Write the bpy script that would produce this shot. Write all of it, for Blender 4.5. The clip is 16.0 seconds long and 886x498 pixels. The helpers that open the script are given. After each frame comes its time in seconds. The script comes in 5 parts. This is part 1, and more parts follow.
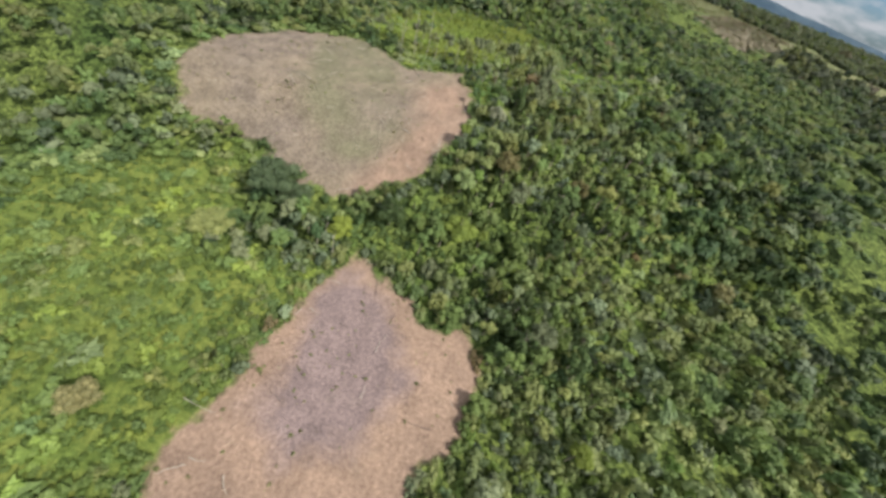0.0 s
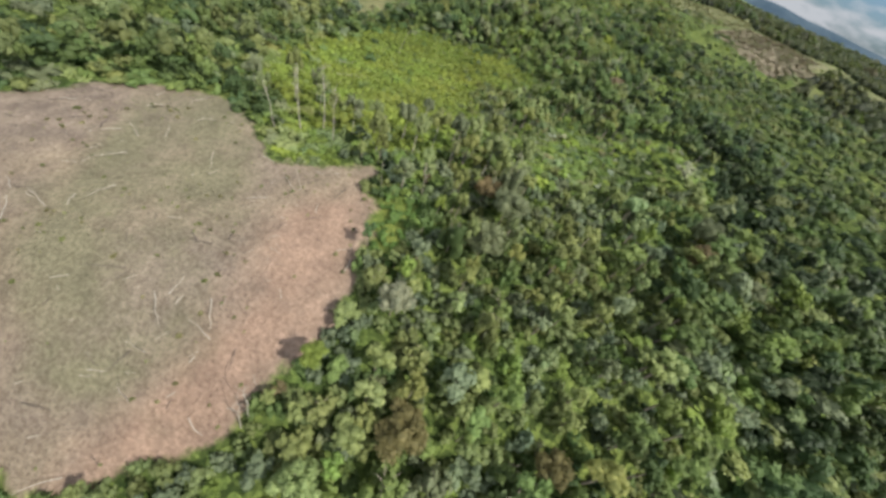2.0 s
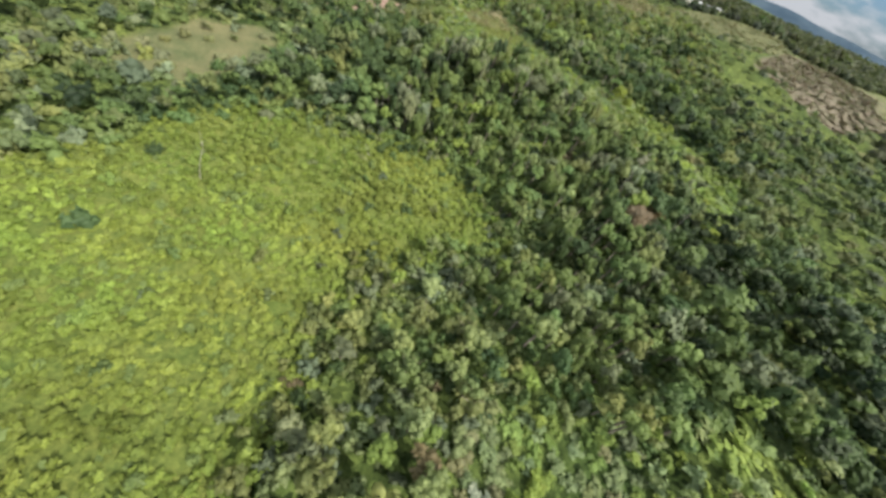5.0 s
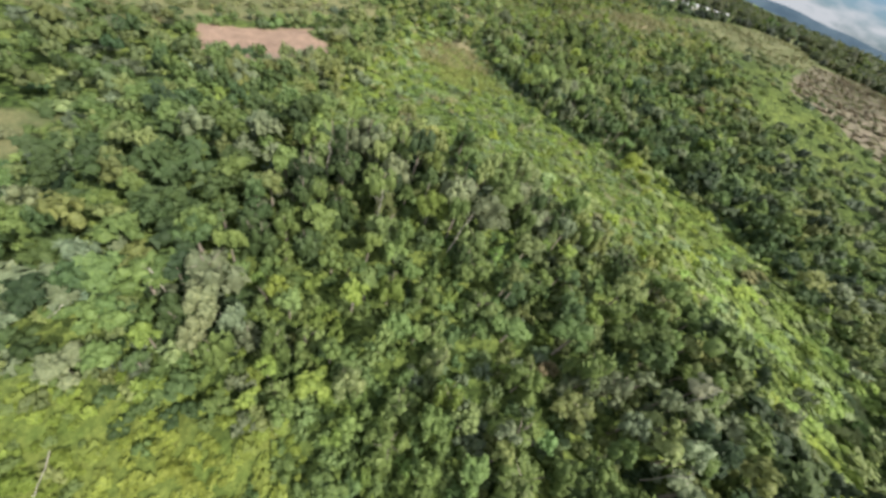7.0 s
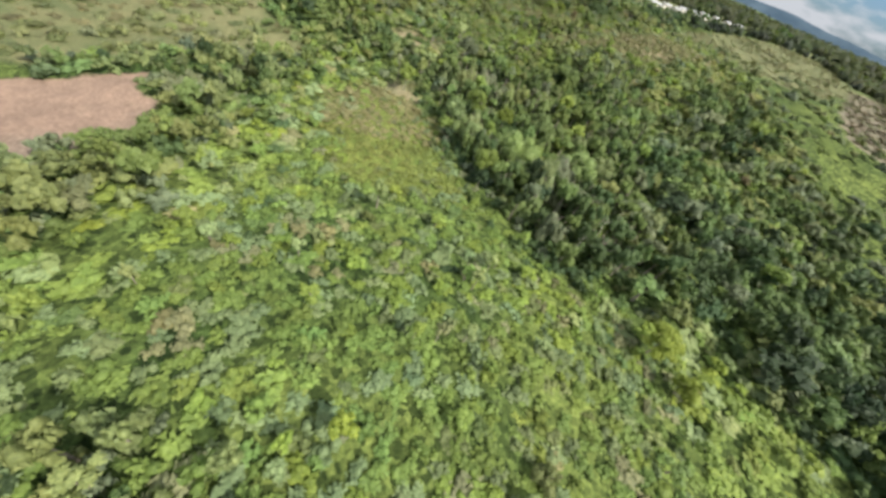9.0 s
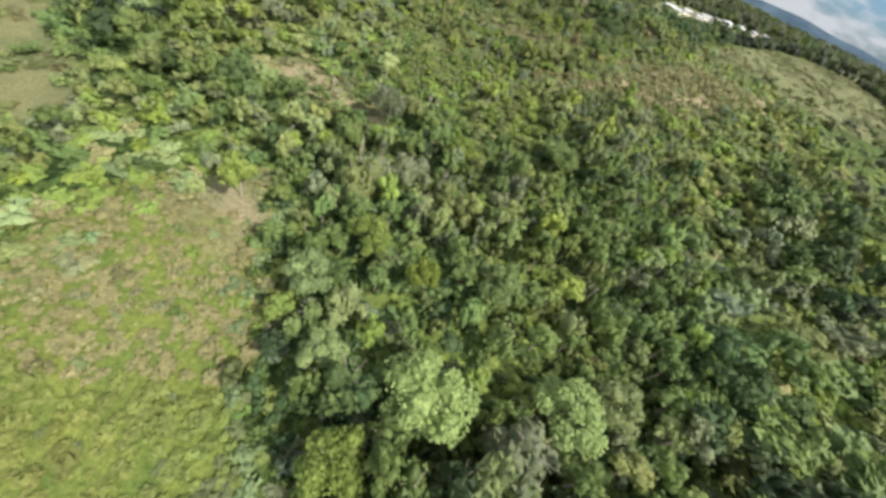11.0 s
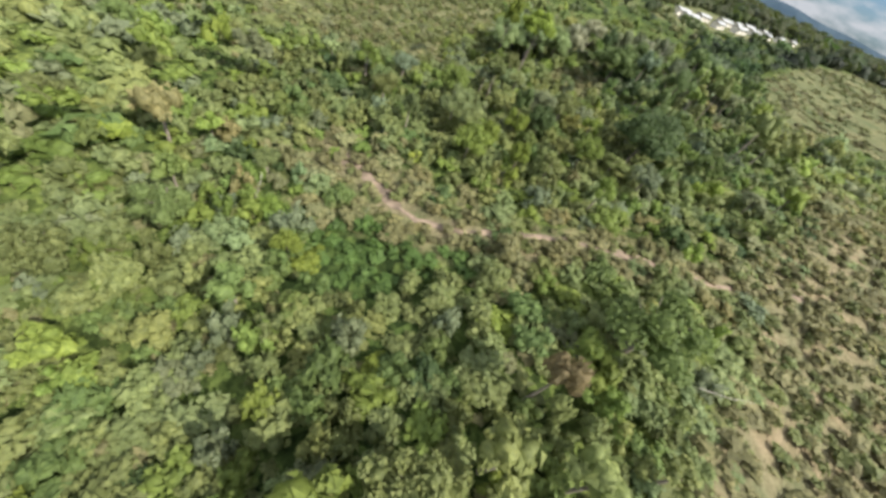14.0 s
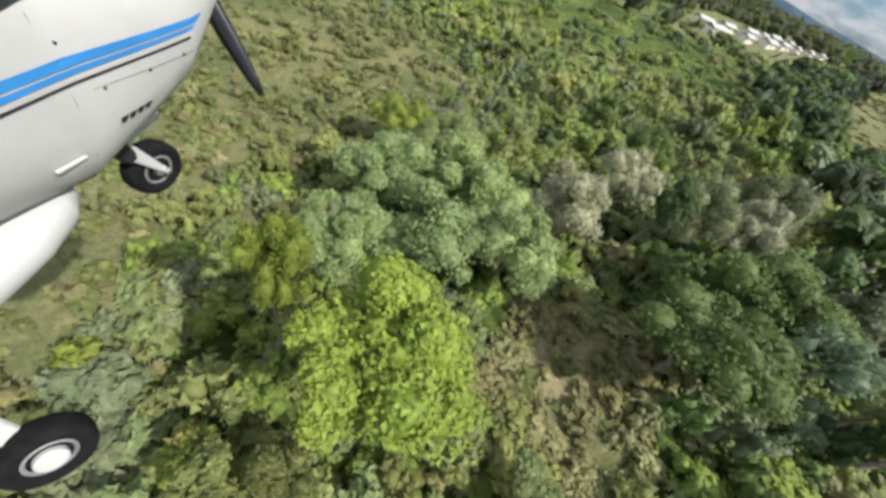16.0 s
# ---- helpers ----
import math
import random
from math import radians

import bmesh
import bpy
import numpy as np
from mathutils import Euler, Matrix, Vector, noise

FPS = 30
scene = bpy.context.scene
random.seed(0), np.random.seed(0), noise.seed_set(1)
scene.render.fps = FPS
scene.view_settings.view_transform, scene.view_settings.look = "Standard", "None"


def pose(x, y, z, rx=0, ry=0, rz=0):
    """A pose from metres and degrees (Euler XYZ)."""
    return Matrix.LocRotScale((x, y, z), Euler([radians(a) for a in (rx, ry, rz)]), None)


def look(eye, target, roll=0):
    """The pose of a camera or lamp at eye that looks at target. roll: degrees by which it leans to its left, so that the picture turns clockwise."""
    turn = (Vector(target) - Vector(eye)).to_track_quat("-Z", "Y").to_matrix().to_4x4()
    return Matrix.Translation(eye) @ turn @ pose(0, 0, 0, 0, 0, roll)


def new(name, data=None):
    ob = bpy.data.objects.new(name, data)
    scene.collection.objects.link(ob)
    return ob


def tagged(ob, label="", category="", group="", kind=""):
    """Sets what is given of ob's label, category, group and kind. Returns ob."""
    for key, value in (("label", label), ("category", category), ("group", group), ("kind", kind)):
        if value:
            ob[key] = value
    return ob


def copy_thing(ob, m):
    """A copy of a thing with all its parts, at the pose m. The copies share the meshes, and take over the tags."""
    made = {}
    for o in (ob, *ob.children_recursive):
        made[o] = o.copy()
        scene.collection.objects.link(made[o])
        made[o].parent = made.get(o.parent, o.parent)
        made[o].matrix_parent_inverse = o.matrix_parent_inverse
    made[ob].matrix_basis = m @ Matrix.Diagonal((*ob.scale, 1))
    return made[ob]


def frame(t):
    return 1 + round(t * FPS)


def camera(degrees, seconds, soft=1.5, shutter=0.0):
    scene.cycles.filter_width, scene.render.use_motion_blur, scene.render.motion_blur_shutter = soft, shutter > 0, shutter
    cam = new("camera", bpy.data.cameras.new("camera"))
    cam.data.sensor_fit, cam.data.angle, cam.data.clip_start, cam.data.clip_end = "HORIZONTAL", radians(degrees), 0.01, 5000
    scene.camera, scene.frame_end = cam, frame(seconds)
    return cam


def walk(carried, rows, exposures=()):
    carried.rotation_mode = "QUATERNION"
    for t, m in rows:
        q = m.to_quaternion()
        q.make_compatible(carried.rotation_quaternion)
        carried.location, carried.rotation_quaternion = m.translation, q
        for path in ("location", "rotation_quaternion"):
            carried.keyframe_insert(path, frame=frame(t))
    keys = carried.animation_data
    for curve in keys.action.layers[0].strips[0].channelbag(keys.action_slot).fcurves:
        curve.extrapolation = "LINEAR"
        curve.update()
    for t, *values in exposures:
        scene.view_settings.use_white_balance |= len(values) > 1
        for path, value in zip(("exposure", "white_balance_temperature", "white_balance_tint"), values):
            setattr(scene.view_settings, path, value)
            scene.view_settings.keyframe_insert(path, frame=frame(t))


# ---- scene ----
cam = camera(105.15, 16.0, soft=3.3)
PATH = [
    (0, pose(-0.00, -0.00, 38.60, 41.58, -16.26, 17.48)),
    (0.5, pose(0.48, 17.14, 38.78, 41.62, -16.47, 17.47)),
    (1, pose(0.94, 34.21, 38.95, 41.13, -17.11, 17.80)),
    (1.5, pose(1.33, 51.16, 39.11, 40.90, -17.38, 18.13)),
    (2, pose(1.61, 68.03, 39.26, 40.75, -17.30, 18.45)),
    (2.5, pose(1.83, 84.71, 39.37, 40.60, -17.13, 18.81)),
    (3, pose(1.96, 101.16, 39.41, 40.55, -16.85, 19.18)),
    (3.5, pose(2.05, 117.59, 39.39, 39.96, -17.50, 19.85)),
    (4, pose(2.06, 134.05, 39.29, 39.85, -18.31, 20.20)),
    (6.3, pose(1.67, 210.31, 37.99, 41.10, -17.10, 18.86)),
    (6.5, pose(1.70, 216.99, 37.88, 41.24, -17.01, 18.91)),
    (7, pose(1.79, 233.69, 37.60, 41.27, -16.58, 18.74)),
    (7.5, pose(1.89, 250.27, 37.30, 41.25, -17.04, 18.80)),
    (8, pose(1.96, 266.71, 36.95, 41.24, -17.38, 18.84)),
    (8.5, pose(2.01, 283.12, 36.52, 41.41, -17.15, 18.67)),
    (10.8, pose(2.41, 358.76, 33.38, 40.01, -18.18, 19.70)),
    (11, pose(2.29, 365.40, 33.10, 39.96, -18.47, 19.79)),
    (11.5, pose(1.88, 381.97, 32.41, 39.85, -18.60, 19.63)),
    (12, pose(1.44, 398.52, 31.69, 40.12, -18.24, 19.10)),
    (12.5, pose(1.01, 415.01, 30.93, 39.96, -18.62, 18.74)),
    (13, pose(0.56, 431.42, 30.11, 40.10, -18.46, 18.22)),
    (13.5, pose(0.11, 447.71, 29.25, 39.96, -18.66, 17.83)),
    (14, pose(-0.30, 463.86, 28.35, 39.89, -18.07, 17.44)),
    (14.5, pose(-0.58, 479.87, 27.46, 39.62, -17.88, 17.10)),
    (15, pose(-0.68, 495.81, 26.61, 39.03, -18.20, 16.91)),
    (15.5, pose(-0.44, 511.85, 25.82, 39.51, -17.94, 16.42)),
    (16, pose(-0.00, 528.00, 25.07, 38.51, -19.43, 16.85)),
]
walk(cam, PATH, exposures=((0.0, 1.02), (1.5, 1.02), (3.5, 1.12), (6.5, 1.15), (7.8, 1.30), (8.6, 1.24), (11.5, 1.28), (13.0, 1.20), (14.0, 1.22), (15.3, 1.24), (16.0, 1.16)))

# ---- daylight: high tropical sun from the right of the flight line, broken cloud ----
SUN_ELEVATION = radians(50)
SUN_FROM = Vector((0.94, -0.34, 0)).normalized()
world = bpy.data.worlds.new("sky")
scene.world = world
world.use_nodes = True
wn, wl = world.node_tree.nodes, world.node_tree.links
wn.clear()
w_out = wn.new("ShaderNodeOutputWorld")
w_bg = wn.new("ShaderNodeBackground")
w_sky = wn.new("ShaderNodeTexSky")
w_sky.sky_type = "NISHITA"
w_sky.sun_disc = False
w_sky.sun_elevation = SUN_ELEVATION
w_sky.sun_rotation = math.atan2(SUN_FROM.x, SUN_FROM.y)
w_co = wn.new("ShaderNodeTexCoord")
w_map = wn.new("ShaderNodeMapping")
w_map.inputs["Scale"].default_value = (1.0, 1.0, 3.2)
w_noise = wn.new("ShaderNodeTexNoise")
w_noise.inputs["Scale"].default_value = 7.5
w_noise.inputs["Detail"].default_value = 7
w_noise.inputs["Roughness"].default_value = 0.56
w_ramp = wn.new("ShaderNodeValToRGB")
w_ramp.color_ramp.elements[0].position = 0.40
w_ramp.color_ramp.elements[1].position = 0.54
w_mix = wn.new("ShaderNodeMixRGB")
w_sep = wn.new("ShaderNodeSeparateXYZ")
# cloud overhead, out of view, is brightened as added fill for the shadows
w_high = wn.new("ShaderNodeValToRGB")
w_high.color_ramp.elements[0].position, w_high.color_ramp.elements[1].position = 0.03, 0.75
w_high.color_ramp.elements[0].color = (2.0, 2.1, 2.25, 1)
w_high.color_ramp.elements[1].color = (6.4, 6.6, 6.9, 1)
wl.new(w_co.outputs["Generated"], w_sep.inputs[0])
wl.new(w_sep.outputs["Z"], w_high.inputs[0])
wl.new(w_high.outputs[0], w_mix.inputs[2])
wl.new(w_co.outputs["Generated"], w_map.inputs["Vector"])
wl.new(w_map.outputs[0], w_noise.inputs["Vector"])
wl.new(w_noise.outputs[0], w_ramp.inputs[0])
wl.new(w_ramp.outputs[0], w_mix.inputs[0])
w_blue = wn.new("ShaderNodeMixRGB")
w_blue.blend_type = "MULTIPLY"
w_blue.inputs[0].default_value = 1.0
w_blue.inputs[2].default_value = (0.20, 0.27, 0.38, 1)
wl.new(w_sky.outputs[0], w_blue.inputs[1])
wl.new(w_blue.outputs[0], w_mix.inputs[1])
wl.new(w_mix.outputs[0], w_bg.inputs["Color"])
w_bg.inputs["Strength"].default_value = 0.13
wl.new(w_bg.outputs[0], w_out.inputs["Surface"])

sun_data = bpy.data.lights.new("sun", "SUN")
sun_data.energy = 3.7
sun_data.angle = radians(0.6)
sun_data.color = (1.0, 0.955, 0.88)
sun = new("sun", sun_data)
sun_way = SUN_FROM * math.cos(SUN_ELEVATION) + Vector((0, 0, math.sin(SUN_ELEVATION)))
sun.matrix_world = look(sun_way * 300, (0, 0, 0))
scene.view_settings.exposure = 1.18

# ---- materials ----


def node_material(name, rough=0.8):
    m = bpy.data.materials.new(name)
    m.use_nodes = True
    n, l = m.node_tree.nodes, m.node_tree.links
    b = n["Principled BSDF"]
    b.inputs["Roughness"].default_value = rough
    return m, n, l, b


def noise_node(n, l, scale, detail=4, rough=0.6, co=None):
    t = n.new("ShaderNodeTexNoise")
    t.inputs["Scale"].default_value = scale
    t.inputs["Detail"].default_value = detail
    t.inputs["Roughness"].default_value = rough
    if co is not None:
        l.new(co, t.inputs["Vector"])
    return t


def ramp_node(n, l, fac, a, b, lo=0.35, hi=0.65):
    r = n.new("ShaderNodeValToRGB")
    r.color_ramp.elements[0].position, r.color_ramp.elements[1].position = lo, hi
    r.color_ramp.elements[0].color = (*a, 1) if len(a) == 3 else a
    r.color_ramp.elements[1].color = (*b, 1) if len(b) == 3 else b
    l.new(fac, r.inputs[0])
    return r


def mix_node(n, l, fac, a, b, kind="MIX"):
    m = n.new("ShaderNodeMixRGB")
    m.blend_type = kind
    for socket, v in ((m.inputs[0], fac), (m.inputs[1], a), (m.inputs[2], b)):
        if isinstance(v, (int, float)):
            socket.default_value = v
        elif isinstance(v, tuple):
            socket.default_value = (*v, 1)
        else:
            l.new(v, socket)
    return m


def bump_node(n, l, height, b, strength, distance):
    k = n.new("ShaderNodeBump")
    k.inputs["Strength"].default_value = strength
    k.inputs["Distance"].default_value = distance
    l.new(height, k.inputs["Height"])
    l.new(k.outputs[0], b.inputs["Normal"])


def plain_material(name, colour, rough=0.6, metal=0.0, spread=0.15, scale=3.0, bump=0.0):
    m, n, l, b = node_material(name, rough)
    co = n.new("ShaderNodeTexCoord").outputs["Object"]
    t = noise_node(n, l, scale, 5, 0.6, co)
    dark = tuple(c * (1 - spread) for c in colour)
    lite = tuple(min(1, c * (1 + spread)) for c in colour)
    r = ramp_node(n, l, t.outputs[0], dark, lite)
    l.new(r.outputs[0], b.inputs["Base Color"])
    b.inputs["Metallic"].default_value = metal
    if bump:
        bump_node(n, l, noise_node(n, l, scale * 6, 4, 0.6, co).outputs[0], b, bump, 0.02)
    return m


def leaf_material():
    """Foliage: the plant's own colour, leaf by leaf variation, clump-scale mottling and a thin translucency."""
    m, n, l, b = node_material("foliage", 0.55)
    own = n.new("ShaderNodeVertexColor")
    own.layer_name = "plant"
    geo = n.new("ShaderNodeNewGeometry")
    info = n.new("ShaderNodeObjectInfo")
    leafy = ramp_node(n, l, geo.outputs["Random Per Island"], (0.84, 0.86, 0.84), (1.24, 1.20, 1.17), 0.0, 1.0)
    c1 = mix_node(n, l, 1.0, own.outputs["Color"], leafy.outputs[0], "MULTIPLY")
    fine = noise_node(n, l, 3.2, 5, 0.7, geo.outputs["Position"])
    mott = ramp_node(n, l, fine.outputs[0], (0.66, 0.68, 0.66), (1.35, 1.32, 1.25), 0.34, 0.68)
    c2 = mix_node(n, l, 1.0, c1.outputs[0], mott.outputs[0], "MULTIPLY")
    tree = ramp_node(n, l, info.outputs["Random"], (0.85, 0.85, 0.85), (1.2, 1.15, 1.1), 0.0, 1.0)
    c3 = mix_node(n, l, 1.0, c2.outputs[0], tree.outputs[0], "MULTIPLY")
    l.new(c3.outputs[0], b.inputs["Base Color"])
    b.inputs["Specular IOR Level"].default_value = 0.22
    bump_node(n, l, noise_node(n, l, 7.0, 3, 0.7, geo.outputs["Position"]).outputs[0], b, 0.35, 0.2)
    thin = n.new("ShaderNodeBsdfTranslucent")
    l.new(c3.outputs[0], thin.inputs["Color"])
    both = n.new("ShaderNodeMixShader")
    both.inputs[0].default_value = 0.48
    l.new(b.outputs[0], both.inputs[1])
    l.new(thin.outputs[0], both.inputs[2])
    l.new(both.outputs[0], n["Material Output"].inputs["Surface"])
    return m


def ground_material():
    """Undergrowth, cleared red-brown soil, rank grass and dry grass, blended along ragged edges."""
    m, n, l, b = node_material("ground", 0.95)
    b.inputs["Specular IOR Level"].default_value = 0.1
    pos = n.new("ShaderNodeNewGeometry").outputs["Position"]
    cover = n.new("ShaderNodeVertexColor")
    cover.layer_name = "cover"
    sep = n.new("ShaderNodeSeparateColor")
    l.new(cover.outputs["Color"], sep.inputs[0])
    big = noise_node(n, l, 0.035, 5, 0.6, pos)
    mid = noise_node(n, l, 0.22, 6, 0.65, pos)
    fine = noise_node(n, l, 1.6, 6, 0.7, pos)
    grit = noise_node(n, l, 6.0, 4, 0.7, pos)

    def edge(channel, soft=0.10):
        add = n.new("ShaderNodeMath")
        add.operation = "MULTIPLY_ADD"
        l.new(mid.outputs[0], add.inputs[0])
        add.inputs[1].default_value = 0.7
        l.new(channel, add.inputs[2])
        r = ramp_node(n, l, add.outputs[0], (0, 0, 0), (1, 1, 1), 0.85 - soft, 0.85 + soft)
        return r.outputs[0]

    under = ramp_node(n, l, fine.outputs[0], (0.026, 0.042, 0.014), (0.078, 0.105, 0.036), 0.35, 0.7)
    far_green = ramp_node(n, l, big.outputs[0], (0.6, 0.7, 0.6), (1.6, 1.45, 1.2), 0.35, 0.65)
    clump = n.new("ShaderNodeTexVoronoi")
    clump.inputs["Scale"].default_value = 1.1
    l.new(pos, clump.inputs["Vector"])
    clumps = n.new("ShaderNodeSeparateColor")
    l.new(clump.outputs["Color"], clumps.inputs[0])
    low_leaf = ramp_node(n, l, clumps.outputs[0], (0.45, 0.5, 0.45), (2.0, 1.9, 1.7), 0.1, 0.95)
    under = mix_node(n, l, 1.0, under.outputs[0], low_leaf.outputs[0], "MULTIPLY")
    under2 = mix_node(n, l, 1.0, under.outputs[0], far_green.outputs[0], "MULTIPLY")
    soil = ramp_node(n, l, mid.outputs[0], (0.138, 0.112, 0.086), (0.230, 0.188, 0.144), 0.34, 0.66)
    ash = ramp_node(n, l, big.outputs[0], (0.135, 0.108, 0.100), (0.175, 0.14, 0.10), 0.4, 0.6)
    soil2 = mix_node(n, l, 0.4, soil.outputs[0], ash.outputs[0])
    litter = ramp_node(n, l, fine.outputs[0], (0.62, 0.58, 0.55), (1.3, 1.32, 1.3), 0.3, 0.66)
    drag = n.new("ShaderNodeMapping")
    drag.inputs["Rotation"].default_value = (0, 0, 0.9)
    drag.inputs["Scale"].default_value = (1.0, 0.22, 1.0)
    l.new(pos, drag.inputs["Vector"])
    swath = ramp_node(n, l, noise_node(n, l, 0.45, 6, 0.7, drag.outputs[0]).outputs[0], (0.93, 0.93, 0.92), (1.06, 1.06, 1.06), 0.36, 0.64)
    soil3 = mix_node(n, l, 1.0, soil2.outputs[0], litter.outputs[0], "MULTIPLY")
    weed_where = ramp_node(n, l, noise_node(n, l, 0.065, 7, 0.7, pos).outputs[0], (0.25, 0.25, 0.25), (1, 1, 1), 0.36, 0.56)
    weed = ramp_node(n, l, fine.outputs[0], (0.085, 0.080, 0.050), (0.190, 0.172, 0.114), 0.3, 0.7)
    own = n.new("ShaderNodeVertexColor")
    own.layer_name = "soil_tone"
    tone = n.new("ShaderNodeSeparateColor")
    l.new(own.outputs["Color"], tone.inputs[0])
    raw = ramp_node(n, l, fine.outputs[0], (0.156, 0.106, 0.077), (0.285, 0.200, 0.150), 0.32, 0.68)
    soil3 = mix_node(n, l, edge(tone.outputs[1], 0.35), soil3.outputs[0], raw.outputs[0])
    cinder = ramp_node(n, l, fine.outputs[0], (0.112, 0.084, 0.080), (0.225, 0.168, 0.158), 0.3, 0.68)
    soil3b = mix_node(n, l, edge(tone.outputs[2], 0.3), soil3.outputs[0], cinder.outputs[0])
    weedy = mix_node(n, l, 1.0, weed_where.outputs[0], edge(tone.outputs[0], 0.45), "MULTIPLY")
    soil4 = mix_node(n, l, weedy.outputs[0], soil3b.outputs[0], weed.outputs[0])
    grass = ramp_node(n, l, fine.outputs[0], (0.062, 0.086, 0.02), (0.155, 0.185, 0.045), 0.32, 0.68)
    gtone = ramp_node(n, l, mid.outputs[0], (0.75, 0.85, 0.8), (1.25, 1.15, 1.1), 0.35, 0.65)
    grass2 = mix_node(n, l, 1.0, grass.outputs[0], gtone.outputs[0], "MULTIPLY")
    dry = ramp_node(n, l, fine.outputs[0], (0.135, 0.118, 0.066), (0.255, 0.212, 0.135), 0.32, 0.68)
    dtone = ramp_node(n, l, mid.outputs[0], (0.7, 0.85, 0.7), (1.15, 1.08, 1.05), 0.35, 0.65)
    dry2 = mix_node(n, l, 1.0, dry.outputs[0], dtone.outputs[0], "MULTIPLY")
    pasture = ramp_node(n, l, fine.outputs[0], (0.072, 0.084, 0.040), (0.148, 0.152, 0.076), 0.3, 0.7)
    ptone = ramp_node(n, l, noise_node(n, l, 0.09, 6, 0.65, pos).outputs[0], (0.72, 0.82, 0.7), (1.35, 1.2, 1.15), 0.36, 0.64)
    pasture2 = mix_node(n, l, 1.0, pasture.outputs[0], ptone.outputs[0], "MULTIPLY")
    soil4 = mix_node(n, l, 1.0, soil4.outputs[0], swath.outputs[0], "MULTIPLY")
    patch = ramp_node(n, l, noise_node(n, l, 0.16, 8, 0.72, pos).outputs[0], (0.80, 0.80, 0.80), (1.14, 1.13, 1.11), 0.34, 0.62)
    soil4 = mix_node(n, l, 1.0, soil4.outputs[0], patch.outputs[0], "MULTIPLY")
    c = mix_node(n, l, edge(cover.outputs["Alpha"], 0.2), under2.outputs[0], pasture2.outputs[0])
    c = mix_node(n, l, edge(sep.outputs[2], 0.18), c.outputs[0], dry2.outputs[0])
    c = mix_node(n, l, edge(sep.outputs[1], 0.16), c.outputs[0], grass2.outputs[0])
    c = mix_node(n, l, edge(sep.outputs[0], 0.07), c.outputs[0], soil4.outputs[0])
    speck = ramp_node(n, l, grit.outputs[0], (0.8, 0.8, 0.8), (1.2, 1.2, 1.2), 0.3, 0.7)
    c = mix_node(n, l, 1.0, c.outputs[0], speck.outputs[0], "MULTIPLY")
    l.new(c.outputs[0], b.inputs["Base Color"])
    bump_node(n, l, fine.outputs[0], b, 0.8, 0.5)
    return m


def hill_material():
    m, n, l, b = node_material("haze_blue_hills", 1.0)
    b.inputs["Specular IOR Level"].default_value = 0.0
    pos = n.new("ShaderNodeNewGeometry").outputs["Position"]
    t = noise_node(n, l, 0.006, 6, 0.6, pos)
    # distance haze is put into the colour: blue in place of forest green
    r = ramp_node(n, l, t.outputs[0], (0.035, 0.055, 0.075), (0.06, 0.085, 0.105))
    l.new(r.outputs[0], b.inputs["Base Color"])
    return m


FOLIAGE = leaf_material()
GROUND = ground_material()
HILLS = hill_material()
BARK = plain_material("bark", (0.20, 0.17, 0.13), 0.9, spread=0.35, scale=4, bump=0.4)
PALE_WOOD = plain_material("bleached_wood", (0.32, 0.29, 0.235), 0.85, spread=0.3, scale=5, bump=0.3)
CHAR = plain_material("charred_wood", (0.07, 0.055, 0.045), 0.95, spread=0.4, scale=5)

# ---- the lie of the land ----
HILLS_AT = (
    (20, 125, 35, 5.8), (-40, 120, 45, 4.4), (0, 175, 40, 2.3), (-40, 210, 50, -2.0), (30, 270, 30, 4.2),
    (-30, 270, 40, 3.4), (60, 330, 45, -2.6), (0, 310, 40, 5.0), (0, 395, 40, 2.1), (15, 445, 40, 1.1),
    (10, 500, 45, 2.7), (40, 540, 50, 3.0), (-30, 540, 50, -1.0),
    (64, 138, 16, 4.0), (55, 175, 10, 7.5), (56, 158, 11, 5.0), (59, 197, 10, 4.0), (-20, 200, 24, -2.0), (-4, 289, 20, 4.5), (0, 252, 20, -3.0), (20, 447, 16, 3.2),
    (62, 512, 22, 3.0), (-19, 480, 15, -3.0), (9, 478, 16, 2.2), (26, 556, 20, 2.5),
)
CANOPY = 6.5


GULLY = ((62, 252), (72, 236), (82, 218), (86, 200), (82, 180), (74, 160), (72, 148))


def line_distance(x, y, line):
    """Metres from a line on the plan."""
    x, y = np.asarray(x, float), np.asarray(y, float)
    best = np.full(x.shape, 1e9)
    for (ax, ay), (bx, by) in zip(line, line[1:]):
        dx, dy = bx - ax, by - ay
        k = np.clip(((x - ax) * dx + (y - ay) * dy) / (dx * dx + dy * dy), 0, 1)
        best = np.minimum(best, np.hypot(x - ax - k * dx, y - ay - k * dy))
    return best


